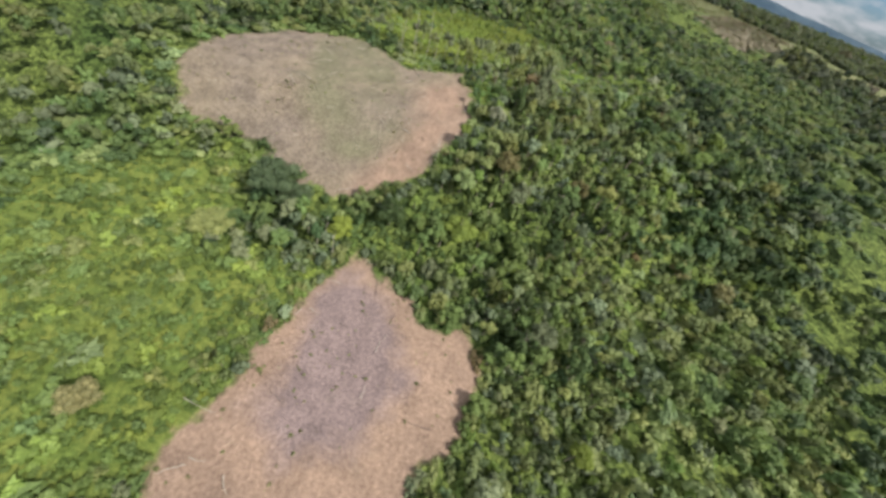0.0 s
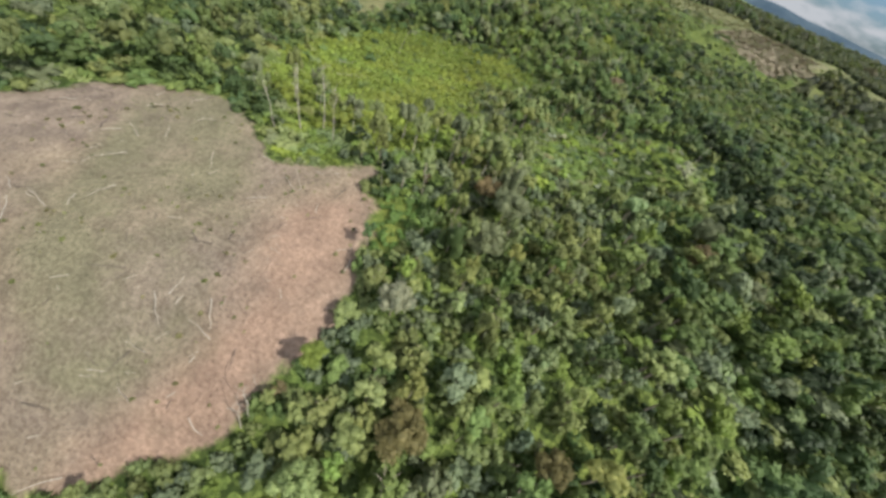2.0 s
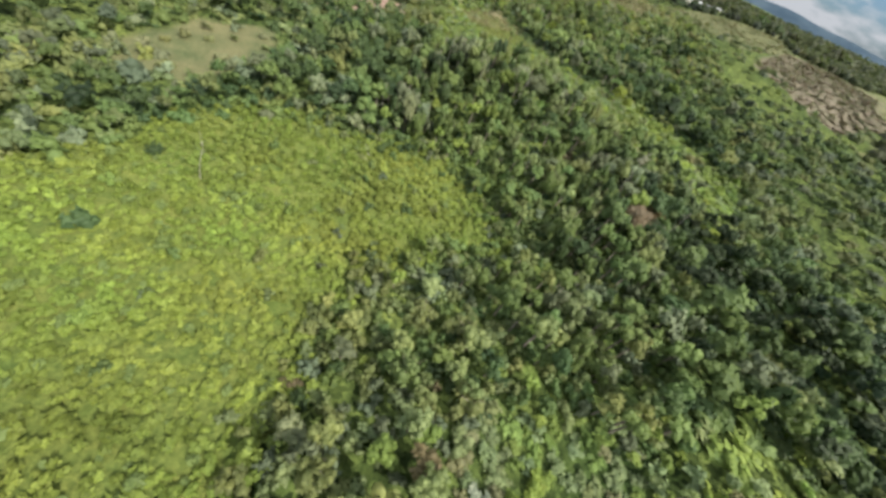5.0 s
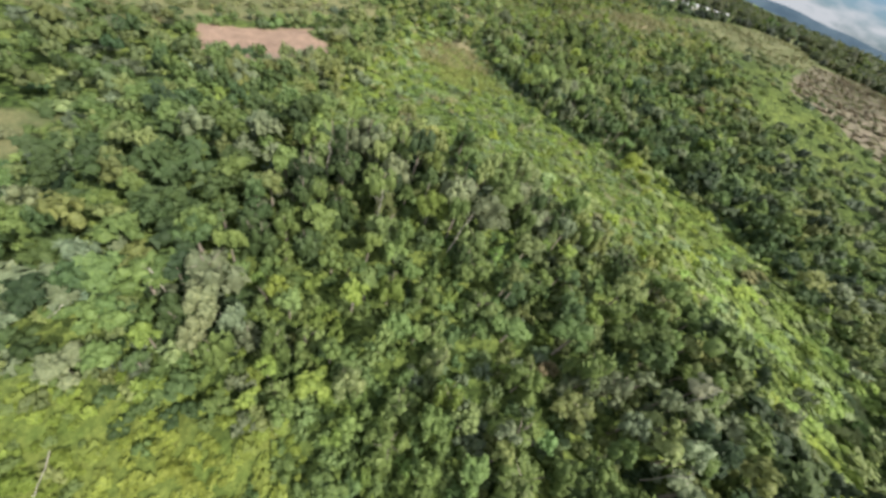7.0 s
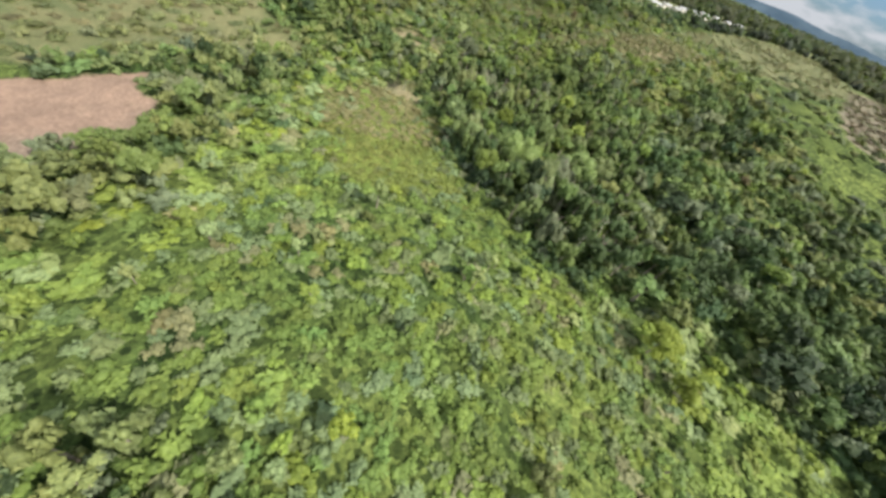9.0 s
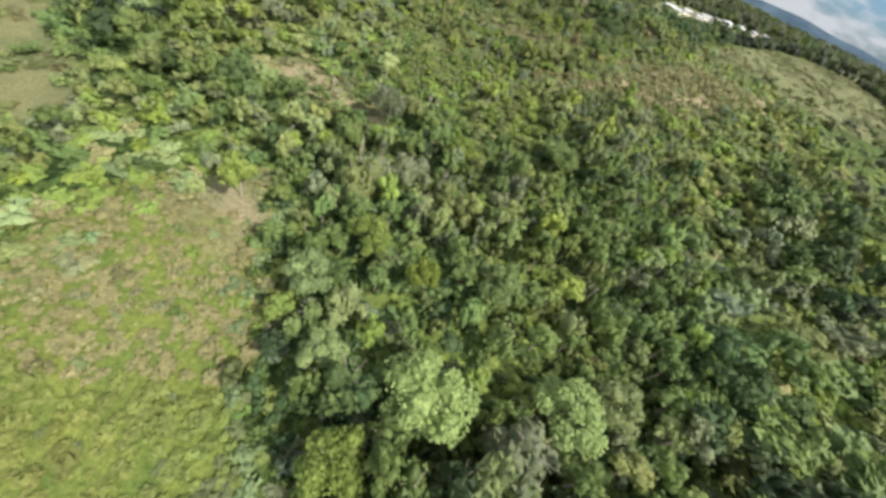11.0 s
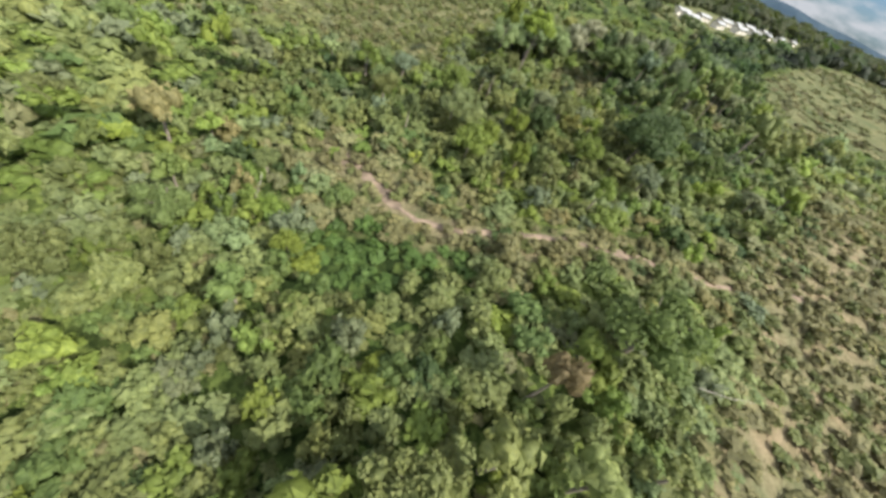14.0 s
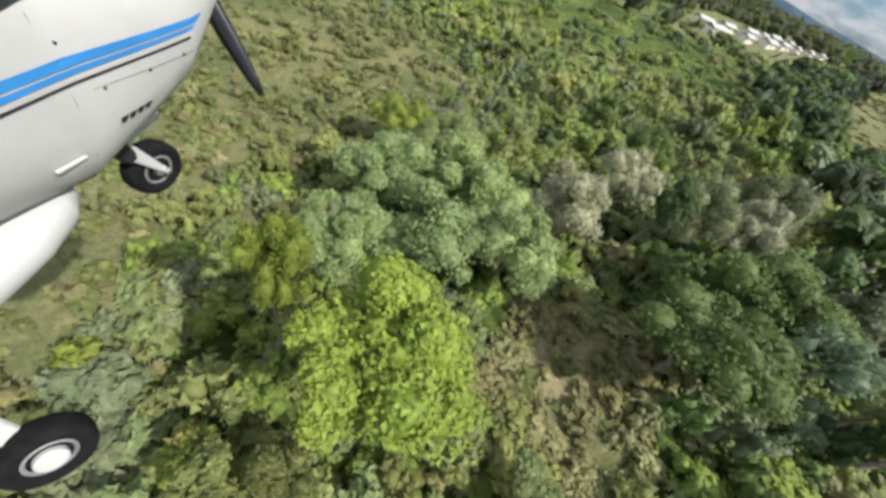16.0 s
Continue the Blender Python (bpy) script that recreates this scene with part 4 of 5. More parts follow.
def make_forest():
    # nearest band, full detail
    x, y, r = scatter(3.3, -30, 44, -14, 612, 5)
    kind = growth_at(x, y, r)
    keep = (open_ground(x, y) < -1.0 + r.uniform(-1.5, 1.5, len(x))) & (r.uniform(size=len(x)) < TREED[kind] * (0.9 + 0.35 * wave(x, y, 11, 36)))
    x, y, kind = x[keep], y[keep], kind[keep]
    radius, depth, base, ground = trees_on(x, y, r, kind)
    keep = clear_of_special(x, y, radius) & (track_distance(x, y) > 2.5)
    x, y, kind, radius, depth, base, ground = (a[keep] for a in (x, y, kind, radius, depth, base, ground))
    colours = plant_colours(x, y, r, kind)
    # the largest trees along the flight line stand as things of their own
    line = (x > -26) & (x < 34) & (y > 30) & (y < 590)
    order = np.argsort(-(radius + r.uniform(0, 1.2, len(x))) * line)
    own = order[:250]
    rest = np.setdiff1d(np.arange(len(x)), own)
    for i in own:
        k = int(np.argmin(np.abs(PALETTE - colours[i]).sum(1)))
        k = 2 if k == 6 or (k == 8 and y[i] > 430) else k
        plant_tree(float(x[i]), float(y[i]), float(radius[i]), float(base[i] + depth[i] * 0.80 - ground[i]), tuple(PALETTE[k]),
                   COLOUR_NAMES[k] + " leafy crown of a forest tree in mixed woodland", int(i), "forest trees", bool(y[i] > 470))
    low = (x > -24) & (x < 30) & (y > 478) & (y < 566)
    leafy = np.setdiff1d(rest[low[rest]], own)
    fuller = gather("forest_low_end", NEAR_FINE, x[leafy], y[leafy], base[leafy], radius[leafy], depth[leafy], colours[leafy], 4, STEM, ground[leafy])
    tagged(fuller, "open stand of olive and pale green trees in scrub", "forest", kind="stuff")
    rest = rest[~low[rest]]
    near = gather("forest", NEAR, x[rest], y[rest], base[rest], radius[rest], depth[rest], colours[rest], 6, STEM, ground[rest])
    tagged(near, "dense mixed forest of dark, olive and grey-green crowns", "forest", kind="stuff")

    # middle distance
    bands = []
    for x0, x1, y0, y1, step in ((-205, -100, -110, 640, 5.4), (-100, -30, -110, 640, 3.9), (-30, 44, -110, -14, 5.2), (44, 110, -110, 640, 3.9), (110, 262, -110, 640, 5.6), (-205, 262, 640, 760, 5.8), (-30, 44, 612, 640, 4.4)):
        bx, by, r2 = scatter(step, x0, x1, y0, y1, 331 + int(x1))
        bands.append((bx, by, np.full(len(bx), step / 4.6)))
    x, y, size = (np.concatenate([b[k] for b in bands]) for k in range(3))
    kind = growth_at(x, y, r)
    keep = close_woods(x, y) & (open_ground(x, y) < -1.0) & (r.uniform(size=len(x)) < 0.22 + 0.85 * TREED[kind] * (0.9 + 0.35 * wave(x, y, 16, 36)))
    x, y, kind, size = x[keep], y[keep], kind[keep], size[keep]
    radius, depth, base, ground = trees_on(x, y, r, kind, 1.15)
    radius = radius * np.maximum(size, 0.95)
    # near leaf colours dimmed, putting the lower brightness farther off into the paint
    colours = plant_colours(x, y, r, kind) * 0.78
    side = (x > -72) & (x < 98) & (y > 10) & (y < 600)
    rows = [a[side] for a in (x, y, base, radius, depth, colours)]
    flank = gather("forest_flank", MIDDLE_FINE, *rows[:5], np.minimum(rows[5] * 1.12, 1), 9)
    tagged(flank, "dense forest beside the flight line, mixed greens", "forest", kind="stuff")
    x, y, base, radius, depth, colours = (a[~side] for a in (x, y, base, radius, depth, colours))
    woods = gather("forest_middle_distance", MIDDLE, x, y, base, radius, depth, colours, 7)
    tagged(woods, "forest in the middle distance, mixed greens", "forest", kind="stuff")

    # far off: larger, plainer crowns with open fields between
    bands = []
    for x0, x1, y0, y1, step in ((120, 520, -260, 1000, 9.2), (-120, 120, 660, 1000, 9.2), (-520, -120, -260, 1000, 13), (-700, 1500, 1000, 2100, 21), (520, 1500, -260, 1000, 20), (-120, 120, -200, -110, 13)):
        bx, by, r2 = scatter(step, x0, x1, y0, y1, 577 + int(x1))
        bands.append((bx, by, np.full(len(bx), step)))
    x, y, step = (np.concatenate([b[k] for b in bands]) for k in range(3))
    keep = ~close_woods(x, y) & (open_ground(x, y) < -2) & (wave(x, y, 150, 51) + 0.25 * r.normal(size=len(x)) > -0.2)
    along = (x - 72) * 0.70 + (y - 745) * 0.71
    across = np.abs((x - 72) * 0.71 - (y - 745) * 0.70)
    keep &= ~((along > -15) & (along < 205) & (across < 42))
    x, y, step = x[keep], y[keep], step[keep]
    radius = step * r.uniform(0.42, 0.75, len(x))
    depth = radius * r.uniform(0.8, 1.2, len(x))
    ground = terrain(x, y)
    # far woods' lower brightness is put into the leaf colour, a third of near
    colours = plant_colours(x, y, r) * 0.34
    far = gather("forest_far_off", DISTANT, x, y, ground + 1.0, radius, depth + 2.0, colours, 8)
    tagged(far, "far forest and hedgerows in green dimmed for distance", "forest", kind="stuff")


make_forest()


def make_undergrowth():
    # rank growth in the meadows
    x, y, r = scatter(1.25, -96, 20, -10, 405, 15, 1.0)
    g = cover_of(x, y, GRASS)
    keep = (g > -2.5 + r.uniform(-2, 2, len(x))) & ((y > 100) | (r.uniform(size=len(x)) < 0.7)) & (cover_of(x, y, SOIL) < -1)
    x, y = x[keep], y[keep]
    radius = 0.45 + 0.9 * r.beta(1.2, 2.8, len(x))
    height = radius * r.uniform(0.7, 1.3, len(x))
    c = np.array(LIME)[None] * np.array([1.0, 1.0, 0.85]) * (1 + 0.11 * r.normal(size=len(x)) + 0.16 * wave(x, y, 9, 5) + 0.12 * wave(x, y, 25, 6))[:, None].clip(0.5, 1.6)
    c = c * np.stack([1 + 0.12 * wave(x, y, 16, 4), np.ones(len(x)), np.ones(len(x))], 1)
    dark = (r.uniform(size=len(x)) < 0.05) | (wave(x, y, 7, 9) + 0.3 * r.normal(size=len(x)) > 1.0)
    c[dark] = np.array(MID) * 1.1
    bank = y < 100
    c[bank] = c[bank] * 0.25 + 0.75 * np.array((0.095, 0.150, 0.046)) * (1 + 0.35 * wave(x, y, 6, 7) + 0.15 * r.normal(size=len(x)))[bank, None].clip(0.5, 1.6)
    lush = (y > 98) & (y < 120)
    c[lush] = np.array((0.100, 0.175, 0.050)) * r.uniform(0.75, 1.2, lush.sum())[:, None]
    c = c * np.where(y > 340, 0.8, np.where(y > 205, 0.82, np.where(y < 100, 0.8, 0.95)))[:, None]
    pale = cover_of(x, y, DRY[2:3]) > -2
    c[pale] = np.array(TAN) * 0.85
    short = (y > 340) & (x < 10)
    c[short & ~pale] = c[short & ~pale] * np.array([1.0, 0.9, 1.25])
    height[short] *= 0.55
    meadow = gather("meadow_growth", TUFT, x, y, terrain(x, y) + 0.05, radius, height, c, 16)
    tagged(meadow, "rank yellow-green leafy growth covering the meadows", "undergrowth", kind="stuff")

    # shrubs shoulder to shoulder under and between the trees; in fuller leaf along the low end of the flight line
    for name, shapes, step, seed in (("brush_low_end", FINE_BUSH, 1.95, 45), ("brush", SHRUB, 2.2, 47), ("brush_farther_off", BUSH, 3.3, 48)):
        x, y, r = scatter(step, -110, 114, -14, 630, seed)
        low_end = (x > -22) & (x < 32) & (y > 462) & (y < 572)
        near = (x > -34) & (x < 48) & (y < 605)
        here = low_end if seed == 45 else near & ~low_end if seed == 47 else ~near & ~low_end & ((np.abs(x - 12) < 84) | (r.uniform(size=len(x)) < 0.55))
        kind = growth_at(x, y, r)
        open_by, dry, pasture = open_ground(x, y), cover_of(x, y, DRY), cover_of(x, y, PASTURE)
        thin = np.where(cover_of(x, y, DRY[3:4]) > 0, 0.10, np.where(dry > 0, 0.36, np.where(pasture > 0, np.where(y < 552, 0.5, np.clip(0.6 - pasture / 10, 0.13, 1)), np.where(cover_of(x, y, GRASS) > 0, np.where(y < 100, 0.62, 0.05), 0.2))))
        keep = here & ((open_by < 0.5) | (r.uniform(size=len(x)) < thin)) & (cover_of(x, y, SOIL) < 0) & (track_distance(x, y) > 0.75) & (cover_of(x, y, SHADY) < 0) & (np.hypot(x + 30, y - 396) > 3.5) & (r.uniform(size=len(x)) < 0.93)
        x, y, kind, open_by, dry, pasture = (a[keep] for a in (x, y, kind, open_by, dry, pasture))
        low, high = SHRUB_HEIGHT[kind].T
        height = low + (high - low) * r.beta(1.3, 2.0, len(x)) * np.where(pasture > 0, np.clip(0.8 - pasture / 25, 0.25, 1), np.where((open_by > 0) & (y > 100), 0.7, 1)) * np.clip(track_distance(x, y) / 3, 0.4, 1)
        height = height * (1 + 0.22 * wave(x, y, 6, 37))
        radius = (0.85 + 1.15 * r.beta(1.4, 2.4, len(x))) * step / 2.0 * np.where(np.abs(x - 12) < 84, 1, 1.3) * np.where(kind == 4, 1.15, np.where((kind == 7) | (kind == 3), 1.2, 1.06)) * np.where(open_by > 0, 0.8, 1)
        colours = plant_colours(x, y, r, kind)
        grazed = pasture > 4
        colours[grazed] = colours[grazed] * 0.5 + 0.5 * np.array(TAN) * r.uniform(0.55, 0.95, grazed.sum())[:, None]
        bush = gather(name, shapes, x, y, terrain(x, y) - 0.1, radius, height, colours, seed + 1)
        tagged(bush, "continuous brush of lime, olive and straw-coloured shrubs", "brush", kind="stuff")

    x, y, r = scatter(1.15, -46, 84, 420, 606, 65, 1.0)
    dry, lea = cover_of(x, y, DRY), cover_of(x, y, PASTURE[:1])
    keep = ((dry > -1.5 + r.uniform(-1.5, 1.5, len(x))) | ((lea > -2) & (r.uniform(size=len(x)) < 0.45 + 0.3 * wave(x, y, 7, 68))) | ((x > -42) & (x < 34) & (y < 572) & (r.uniform(size=len(x)) < 0.4)) | (cover_of(x, y, SHADY) > -0.5)) & ((cover_of(x, y, DRY[3:4]) < -1) | (r.uniform(size=len(x)) < 0.35)) & (track_distance(x, y) > 0.25 + 0.5 * wave(x, y, 5, 69).clip(-0.4, 1))
    x, y = x[keep], y[keep]
    radius = 0.4 + 0.8 * r.beta(1.3, 2.6, len(x))
    c = np.where((r.uniform(size=len(x)) < np.where(cover_of(x, y, DRY) > -2, 0.75, np.where(y < 462, 0.12, 0.28)))[:, None], np.array(TAN)[None] * 0.9, np.where((y < 462)[:, None], np.array(MID)[None], np.array(OLIVE)[None] * 0.85)) * (1 + 0.12 * r.normal(size=len(x)) + 0.12 * wave(x, y, 8, 66))[:, None].clip(0.6, 1.4)
    lush = cover_of(x, y, SHADY) > -0.6
    c[lush] = np.array((0.095, 0.160, 0.045)) * r.uniform(0.8, 1.25, lush.sum())[:, None]
    tall = gather("dry_grass", TUFT, x, y, terrain(x, y), radius, radius * r.uniform(0.6, 1.3, len(x)), c, 67)
    tagged(tall, "straw-coloured and olive grass tussocks between shrubs", "grass", kind="stuff")

    x, y, r = scatter(1.7, -98, 20, -12, 146, 35, 0.9)
    keep = (cover_of(x, y, SOIL[:2]) > 0.5) & (r.uniform(size=len(x)) < 0.10 + 0.5 * (wave(x, y, 12, 8) > 0.35))
    x, y = x[keep], y[keep]
    radius = 0.12 + 0.55 * r.beta(1.2, 3.0, len(x))
    c = np.where((r.uniform(size=len(x)) < 0.5)[:, None], np.array(TAN)[None], np.array(OLIVE)[None]) * r.uniform(0.45, 0.85, len(x))[:, None]
    weeds = gather("weeds", TUFT, x, y, terrain(x, y), radius, radius * 0.9, c, 36)
    tagged(weeds, "sparse dry weeds growing over the burnt soil", "weeds", kind="stuff")


make_undergrowth()


def make_pasture_growth():
    x, y, r = scatter(3.4, 50, 340, 545, 910, 85)
    bx, by, r = scatter(3.6, -165, -60, 298, 432, 87)
    x, y = np.concatenate([x, bx]), np.concatenate([y, by])
    fx, fy, r = scatter(4.2, 140, 320, 425, 690, 88)
    field = cover_of(fx, fy, SOIL[3:4]) > 1
    fx, fy = fx[field], fy[field]
    size = r.uniform(1.2, 3.2, len(fx))
    furrow = gather("field_growth", TUFT, fx, fy, terrain(fx, fy) - 0.1, size, r.uniform(0.3, 0.9, len(fx)), PALETTE[r.choice([8, 2, 6], len(fx), p=[0.6, 0.3, 0.1])] * r.uniform(0.4, 0.75, len(fx))[:, None], 89)
    tagged(furrow, "low brown and olive weeds over a fallow field", "weeds", kind="stuff")
    keep = ((cover_of(x, y, PASTURE[1:2]) > 0) | (cover_of(x, y, PASTURE[2:4]) > 0)) & (cover_of(x, y, SOIL) < 0) & (r.uniform(size=len(x)) < 0.45 + 0.5 * wave(x, y, 28, 9) + 0.3 * wave(x, y, 11, 10))
    x, y = x[keep], y[keep]
    radius = r.uniform(0.7, 3.0, len(x))
    kind = r.choice([2, 5, 6, 1], len(x), p=[0.40, 0.15, 0.4, 0.05])
    rough = gather("pasture_growth", TUFT, x, y, terrain(x, y) - 0.1, radius, r.uniform(0.3, 1.0, len(x)), PALETTE[kind] * r.uniform(0.5, 0.8, len(x))[:, None], 86)
    tagged(rough, "rough grass and low bushes over a pale pasture", "undergrowth", kind="stuff")


make_pasture_growth()


# ---- felled timber, bare snags ----


def pole_mesh(seed, length, thick, bend=0.08, sides=6, twigs=0):
    """A bare trunk or pole along z, bent and tapered, with broken twigs."""
    r = random.Random(seed)
    verts, tris = [], []

    def tube(points, radii):
        base = len(verts)
        for p, q in zip(points, radii):
            for k in range(sides):
                a = 2 * math.pi * k / sides
                verts.append((p.x + q * math.cos(a), p.y + q * math.sin(a), p.z))
        for i in range(len(points) - 1):
            for k in range(sides):
                a, b = base + i * sides + k, base + i * sides + (k + 1) % sides
                tris.extend([(a, b, b + sides), (a, b + sides, a + sides)])
        tip = len(verts)
        verts.append(tuple(points[-1]))
        for k in range(sides):
            tris.append((base + (len(points) - 1) * sides + k, base + (len(points) - 1) * sides + (k + 1) % sides, tip))

    spine = [Vector((bend * length * r.uniform(-1, 1) * f, bend * length * r.uniform(-1, 1) * f, length * f)) for f in (0, 0.3, 0.6, 0.85, 1)]
    tube(spine, [thick * f for f in (1.2, 1, 0.8, 0.6, 0.4)])
    for k in range(twigs):
        f = r.uniform(0.5, 0.95)
        root = spine[2].lerp(spine[4], (f - 0.5) * 2)
        a, out = r.uniform(0, 6.28), length * r.uniform(0.08, 0.18)
        tip = root + Vector((math.cos(a) * out, math.sin(a) * out, out * r.uniform(0.4, 1.0)))
        tube([root, root.lerp(tip, 0.55) + Vector((0, 0, out * 0.08)), tip], [thick * 0.35, thick * 0.22, thick * 0.08])
    return np.array(verts), np.array(tris)


def make_poles():
    logs = []
    for k in range(5):
        v, t = pole_mesh(20 + k, 1.0, 0.022, 0.12)
        logs.append(raw_mesh("felled_log", v, t, np.ones(len(t), bool), None, PALE_WOOD if k < 3 else CHAR))
    r = random.Random(8)
    spots = []
    for outline, count in ((SOIL[0], 26), (SOIL[1], 150)):
        xs, ys = [p[0] for p in outline], [p[1] for p in outline]
        made = 0
        while made < count:
            x, y = r.uniform(min(xs), max(xs)), r.uniform(min(ys), max(ys))
            if float(outline_distance(x, y, outline)) > 0.5:
                spots.append((x, y))
                made += 1
    for k, (x, y) in enumerate(spots):
        m = k % 5
        length = r.uniform(0.8, 3.2) if k % 6 else r.uniform(3.5, 5.5)
        log = new("felled_log", logs[m])
        z = ground_z(x, y) + 0.45
        log.matrix_world = Matrix.LocRotScale((x, y, z), Euler((radians(90 + r.uniform(-4, 4)), 0, r.uniform(0, 6.28))), (min(length, 2.6), min(length, 2.6), length))
        tagged(log, "bleached pale felled log on burnt soil" if m < 3 else "charred black log on burnt soil", "log", "felled logs")

    snags = []
    for k in range(4):
        v, t = pole_mesh(60 + k, 1.0, 0.0080, 0.05, 5, 4)
        snags.append(raw_mesh("bare_tree", v, t, np.ones(len(t), bool), None, PALE_WOOD))
    along_clearings = ((-37, 127, 14), (-41, 124, 12), (-34, 131, 14), (-30, 128, 12), (-6, 119, 8), (-23, 46, 9), (-27, 50, 8), (-22, 276, 9), (-9, 270, 9), (2, 272, 8.5))
    in_forest = ((-24, 287, 8), (40, 262, 9), (46, 240, 8), (52, 246, 9), (36, 252, 8), (-19, 424, 9), (-33, 402, 8), (13, 458, 7), (30, 425, 8), (-24, 430, 8), (-26, 421, 7))
    in_scrub = ((60, 178, 8), (72, 182, 8), (30, 360, 9), (34, 366, 8.5), (-14, 118, 7), (24, 352, 8), (-46, 206, 8), (88, 190, 9), (-30, 250, 7.5), (18, 300, 7.5), (28, 556, 8), (31, 563, 8.5), (34, 549, 8), (-11, 76, 9), (-11.6, 75, 8), (-12.4, 76, 6.5), (-26, 110, 5), (-26, 73, 6), (-27.5, 78, 5))
    stand = along_clearings + in_forest + in_scrub
    for k, (x, y, h) in enumerate(stand):
        h = h + 1.5 if 195 < y < 300 else h
        ob = new("bare_tree", snags[k % 4])
        ob.matrix_world = Matrix.LocRotScale((x, y, ground_z(x, y) - 0.2), Euler((radians(r.uniform(-9, 9)), radians(r.uniform(-9, 9)), r.uniform(0, 6.28))), (h, h, h))
        tagged(ob, "bare pale grey tree with broken twigs among forest", "dead tree", "bare trees")

    v, t = pole_mesh(77, 1.0, 0.014, 0.10, 5, 16)
    bare = raw_mesh("bare_shrub", v, t, np.ones(len(t), bool), None, PALE_WOOD)
    for x, y, h in ((-17.5, 413, 5), (-18.6, 415, 4.4), (-15.6, 412.4, 4), (-13.6, 433.4, 5), (-12.2, 434, 4), (-33, 429, 4), (-21, 429.5, 4.5)):
        ob = new("bare_shrub", bare)
        ob.matrix_world = Matrix.LocRotScale((x, y, ground_z(x, y) - 0.2), Euler((radians(r.uniform(-9, 9)), 0, r.uniform(0, 6.28))), (h * 1.3, h * 1.3, h))
        tagged(ob, "bare grey shrub with many dry twigs", "dead shrub", "bare shrubs")

    fallen = ((-25, 232, 5, 40), (-46, 158, 7, 120), (-52, 168, 6, 125), (-38, 247, 6, 20), (-44, 262, 5, 70), (-30, 258, 5, 150), (70, 250, 6, 80), (20, 478, 4, 95), (78, 172, 8, 100),
              (15, 466, 4, 100), (55, 64, 5, 60), (-40, 276, 5, 35), (-18, 486, 4, 30), (-28, 10, 6, 85))
    for x, y, length, turn in fallen:
        log = new("fallen_tree", snags[int(x) % 4])
        z = ground_z(x, y) + 3.0
        log.matrix_world = Matrix.LocRotScale((x, y, z), Euler((radians(86), 0, radians(turn))), (length, length, length))
        tagged(log, "bleached fallen tree lying in leafy brush", "fallen tree", "fallen trees")


make_poles()

# ---- the settlement beyond the forest ----
ROOF_WHITE = plain_material("white_roof_sheet", (0.31, 0.31, 0.30), 0.5, spread=0.10, scale=0.6, bump=0.05)
WALL_PAINT = plain_material("painted_wall", (0.62, 0.58, 0.50), 0.8, spread=0.15, scale=0.8)
DOOR_WOOD = plain_material("door_wood", (0.16, 0.11, 0.07), 0.7, spread=0.2, scale=3)
WINDOW_DARK = plain_material("window_glass", (0.03, 0.035, 0.04), 0.12, spread=0.2, scale=2)


def box_bm(cx, cy, cz, sx, sy, sz):
    bm = bmesh.new()
    bmesh.ops.create_cube(bm, size=1)
    bmesh.ops.scale(bm, vec=(sx, sy, sz), verts=bm.verts)
    bmesh.ops.translate(bm, vec=(cx, cy, cz), verts=bm.verts)
    return bm


def part(name, bm, material, parent, label="", smooth=False):
    me = bpy.data.meshes.new(name)
    bm.normal_update()
    bm.to_mesh(me)
    bm.free()
    me.materials.append(material)
    if smooth:
        me.polygons.foreach_set("use_smooth", [True] * len(me.polygons))
    ob = new(name, me)
    ob.parent = parent
    if label:
        ob["label"] = label
    return ob


def make_house(length, width, height):
    """A long single-storey building with a low white gable roof; door and windows along both sides."""
    house = new("long_house")
    part("wall", box_bm(0, 0, height / 2 - 0.5, length, width, height + 1), WALL_PAINT, house)
    bm = bmesh.new()
    L, W, rise, over = length / 2 + 0.6, width / 2 + 0.7, width * 0.17, 0.12
    ring = []
    for x in (-L, L):
        ring.append([bm.verts.new((x, y, height + z)) for y, z in ((-W, 0), (0, rise + 0.2), (W, 0), (W, over), (0, rise + 0.2 + over), (-W, over))])
    for k in range(6):
        bm.faces.new((ring[0][k], ring[0][(k + 1) % 6], ring[1][(k + 1) % 6], ring[1][k]))
    bm.faces.new(ring[0])
    bm.faces.new(ring[1][::-1])
    bmesh.ops.recalc_face_normals(bm, faces=bm.faces)
    part("roof", bm, ROOF_WHITE, house, "white sheet-metal gable roof")
    n = max(2, int(length / 3.5))
    for side in (-1, 1):
        for k in range(n):
            x = -length / 2 + length * (k + 0.5) / n
            if k == n // 2:
                part("door", box_bm(x, side * (width / 2 + 0.01), 1.0, 0.95, 0.08, 2.0), DOOR_WOOD, house)
            else:
                part("window", box_bm(x, side * (width / 2 + 0.01), 1.6, 1.2, 0.08, 1.0), WINDOW_DARK, house)
    tagged(house, "long cream-walled building with a white sheet-metal gable roof", "building", "settlement buildings")
    return house


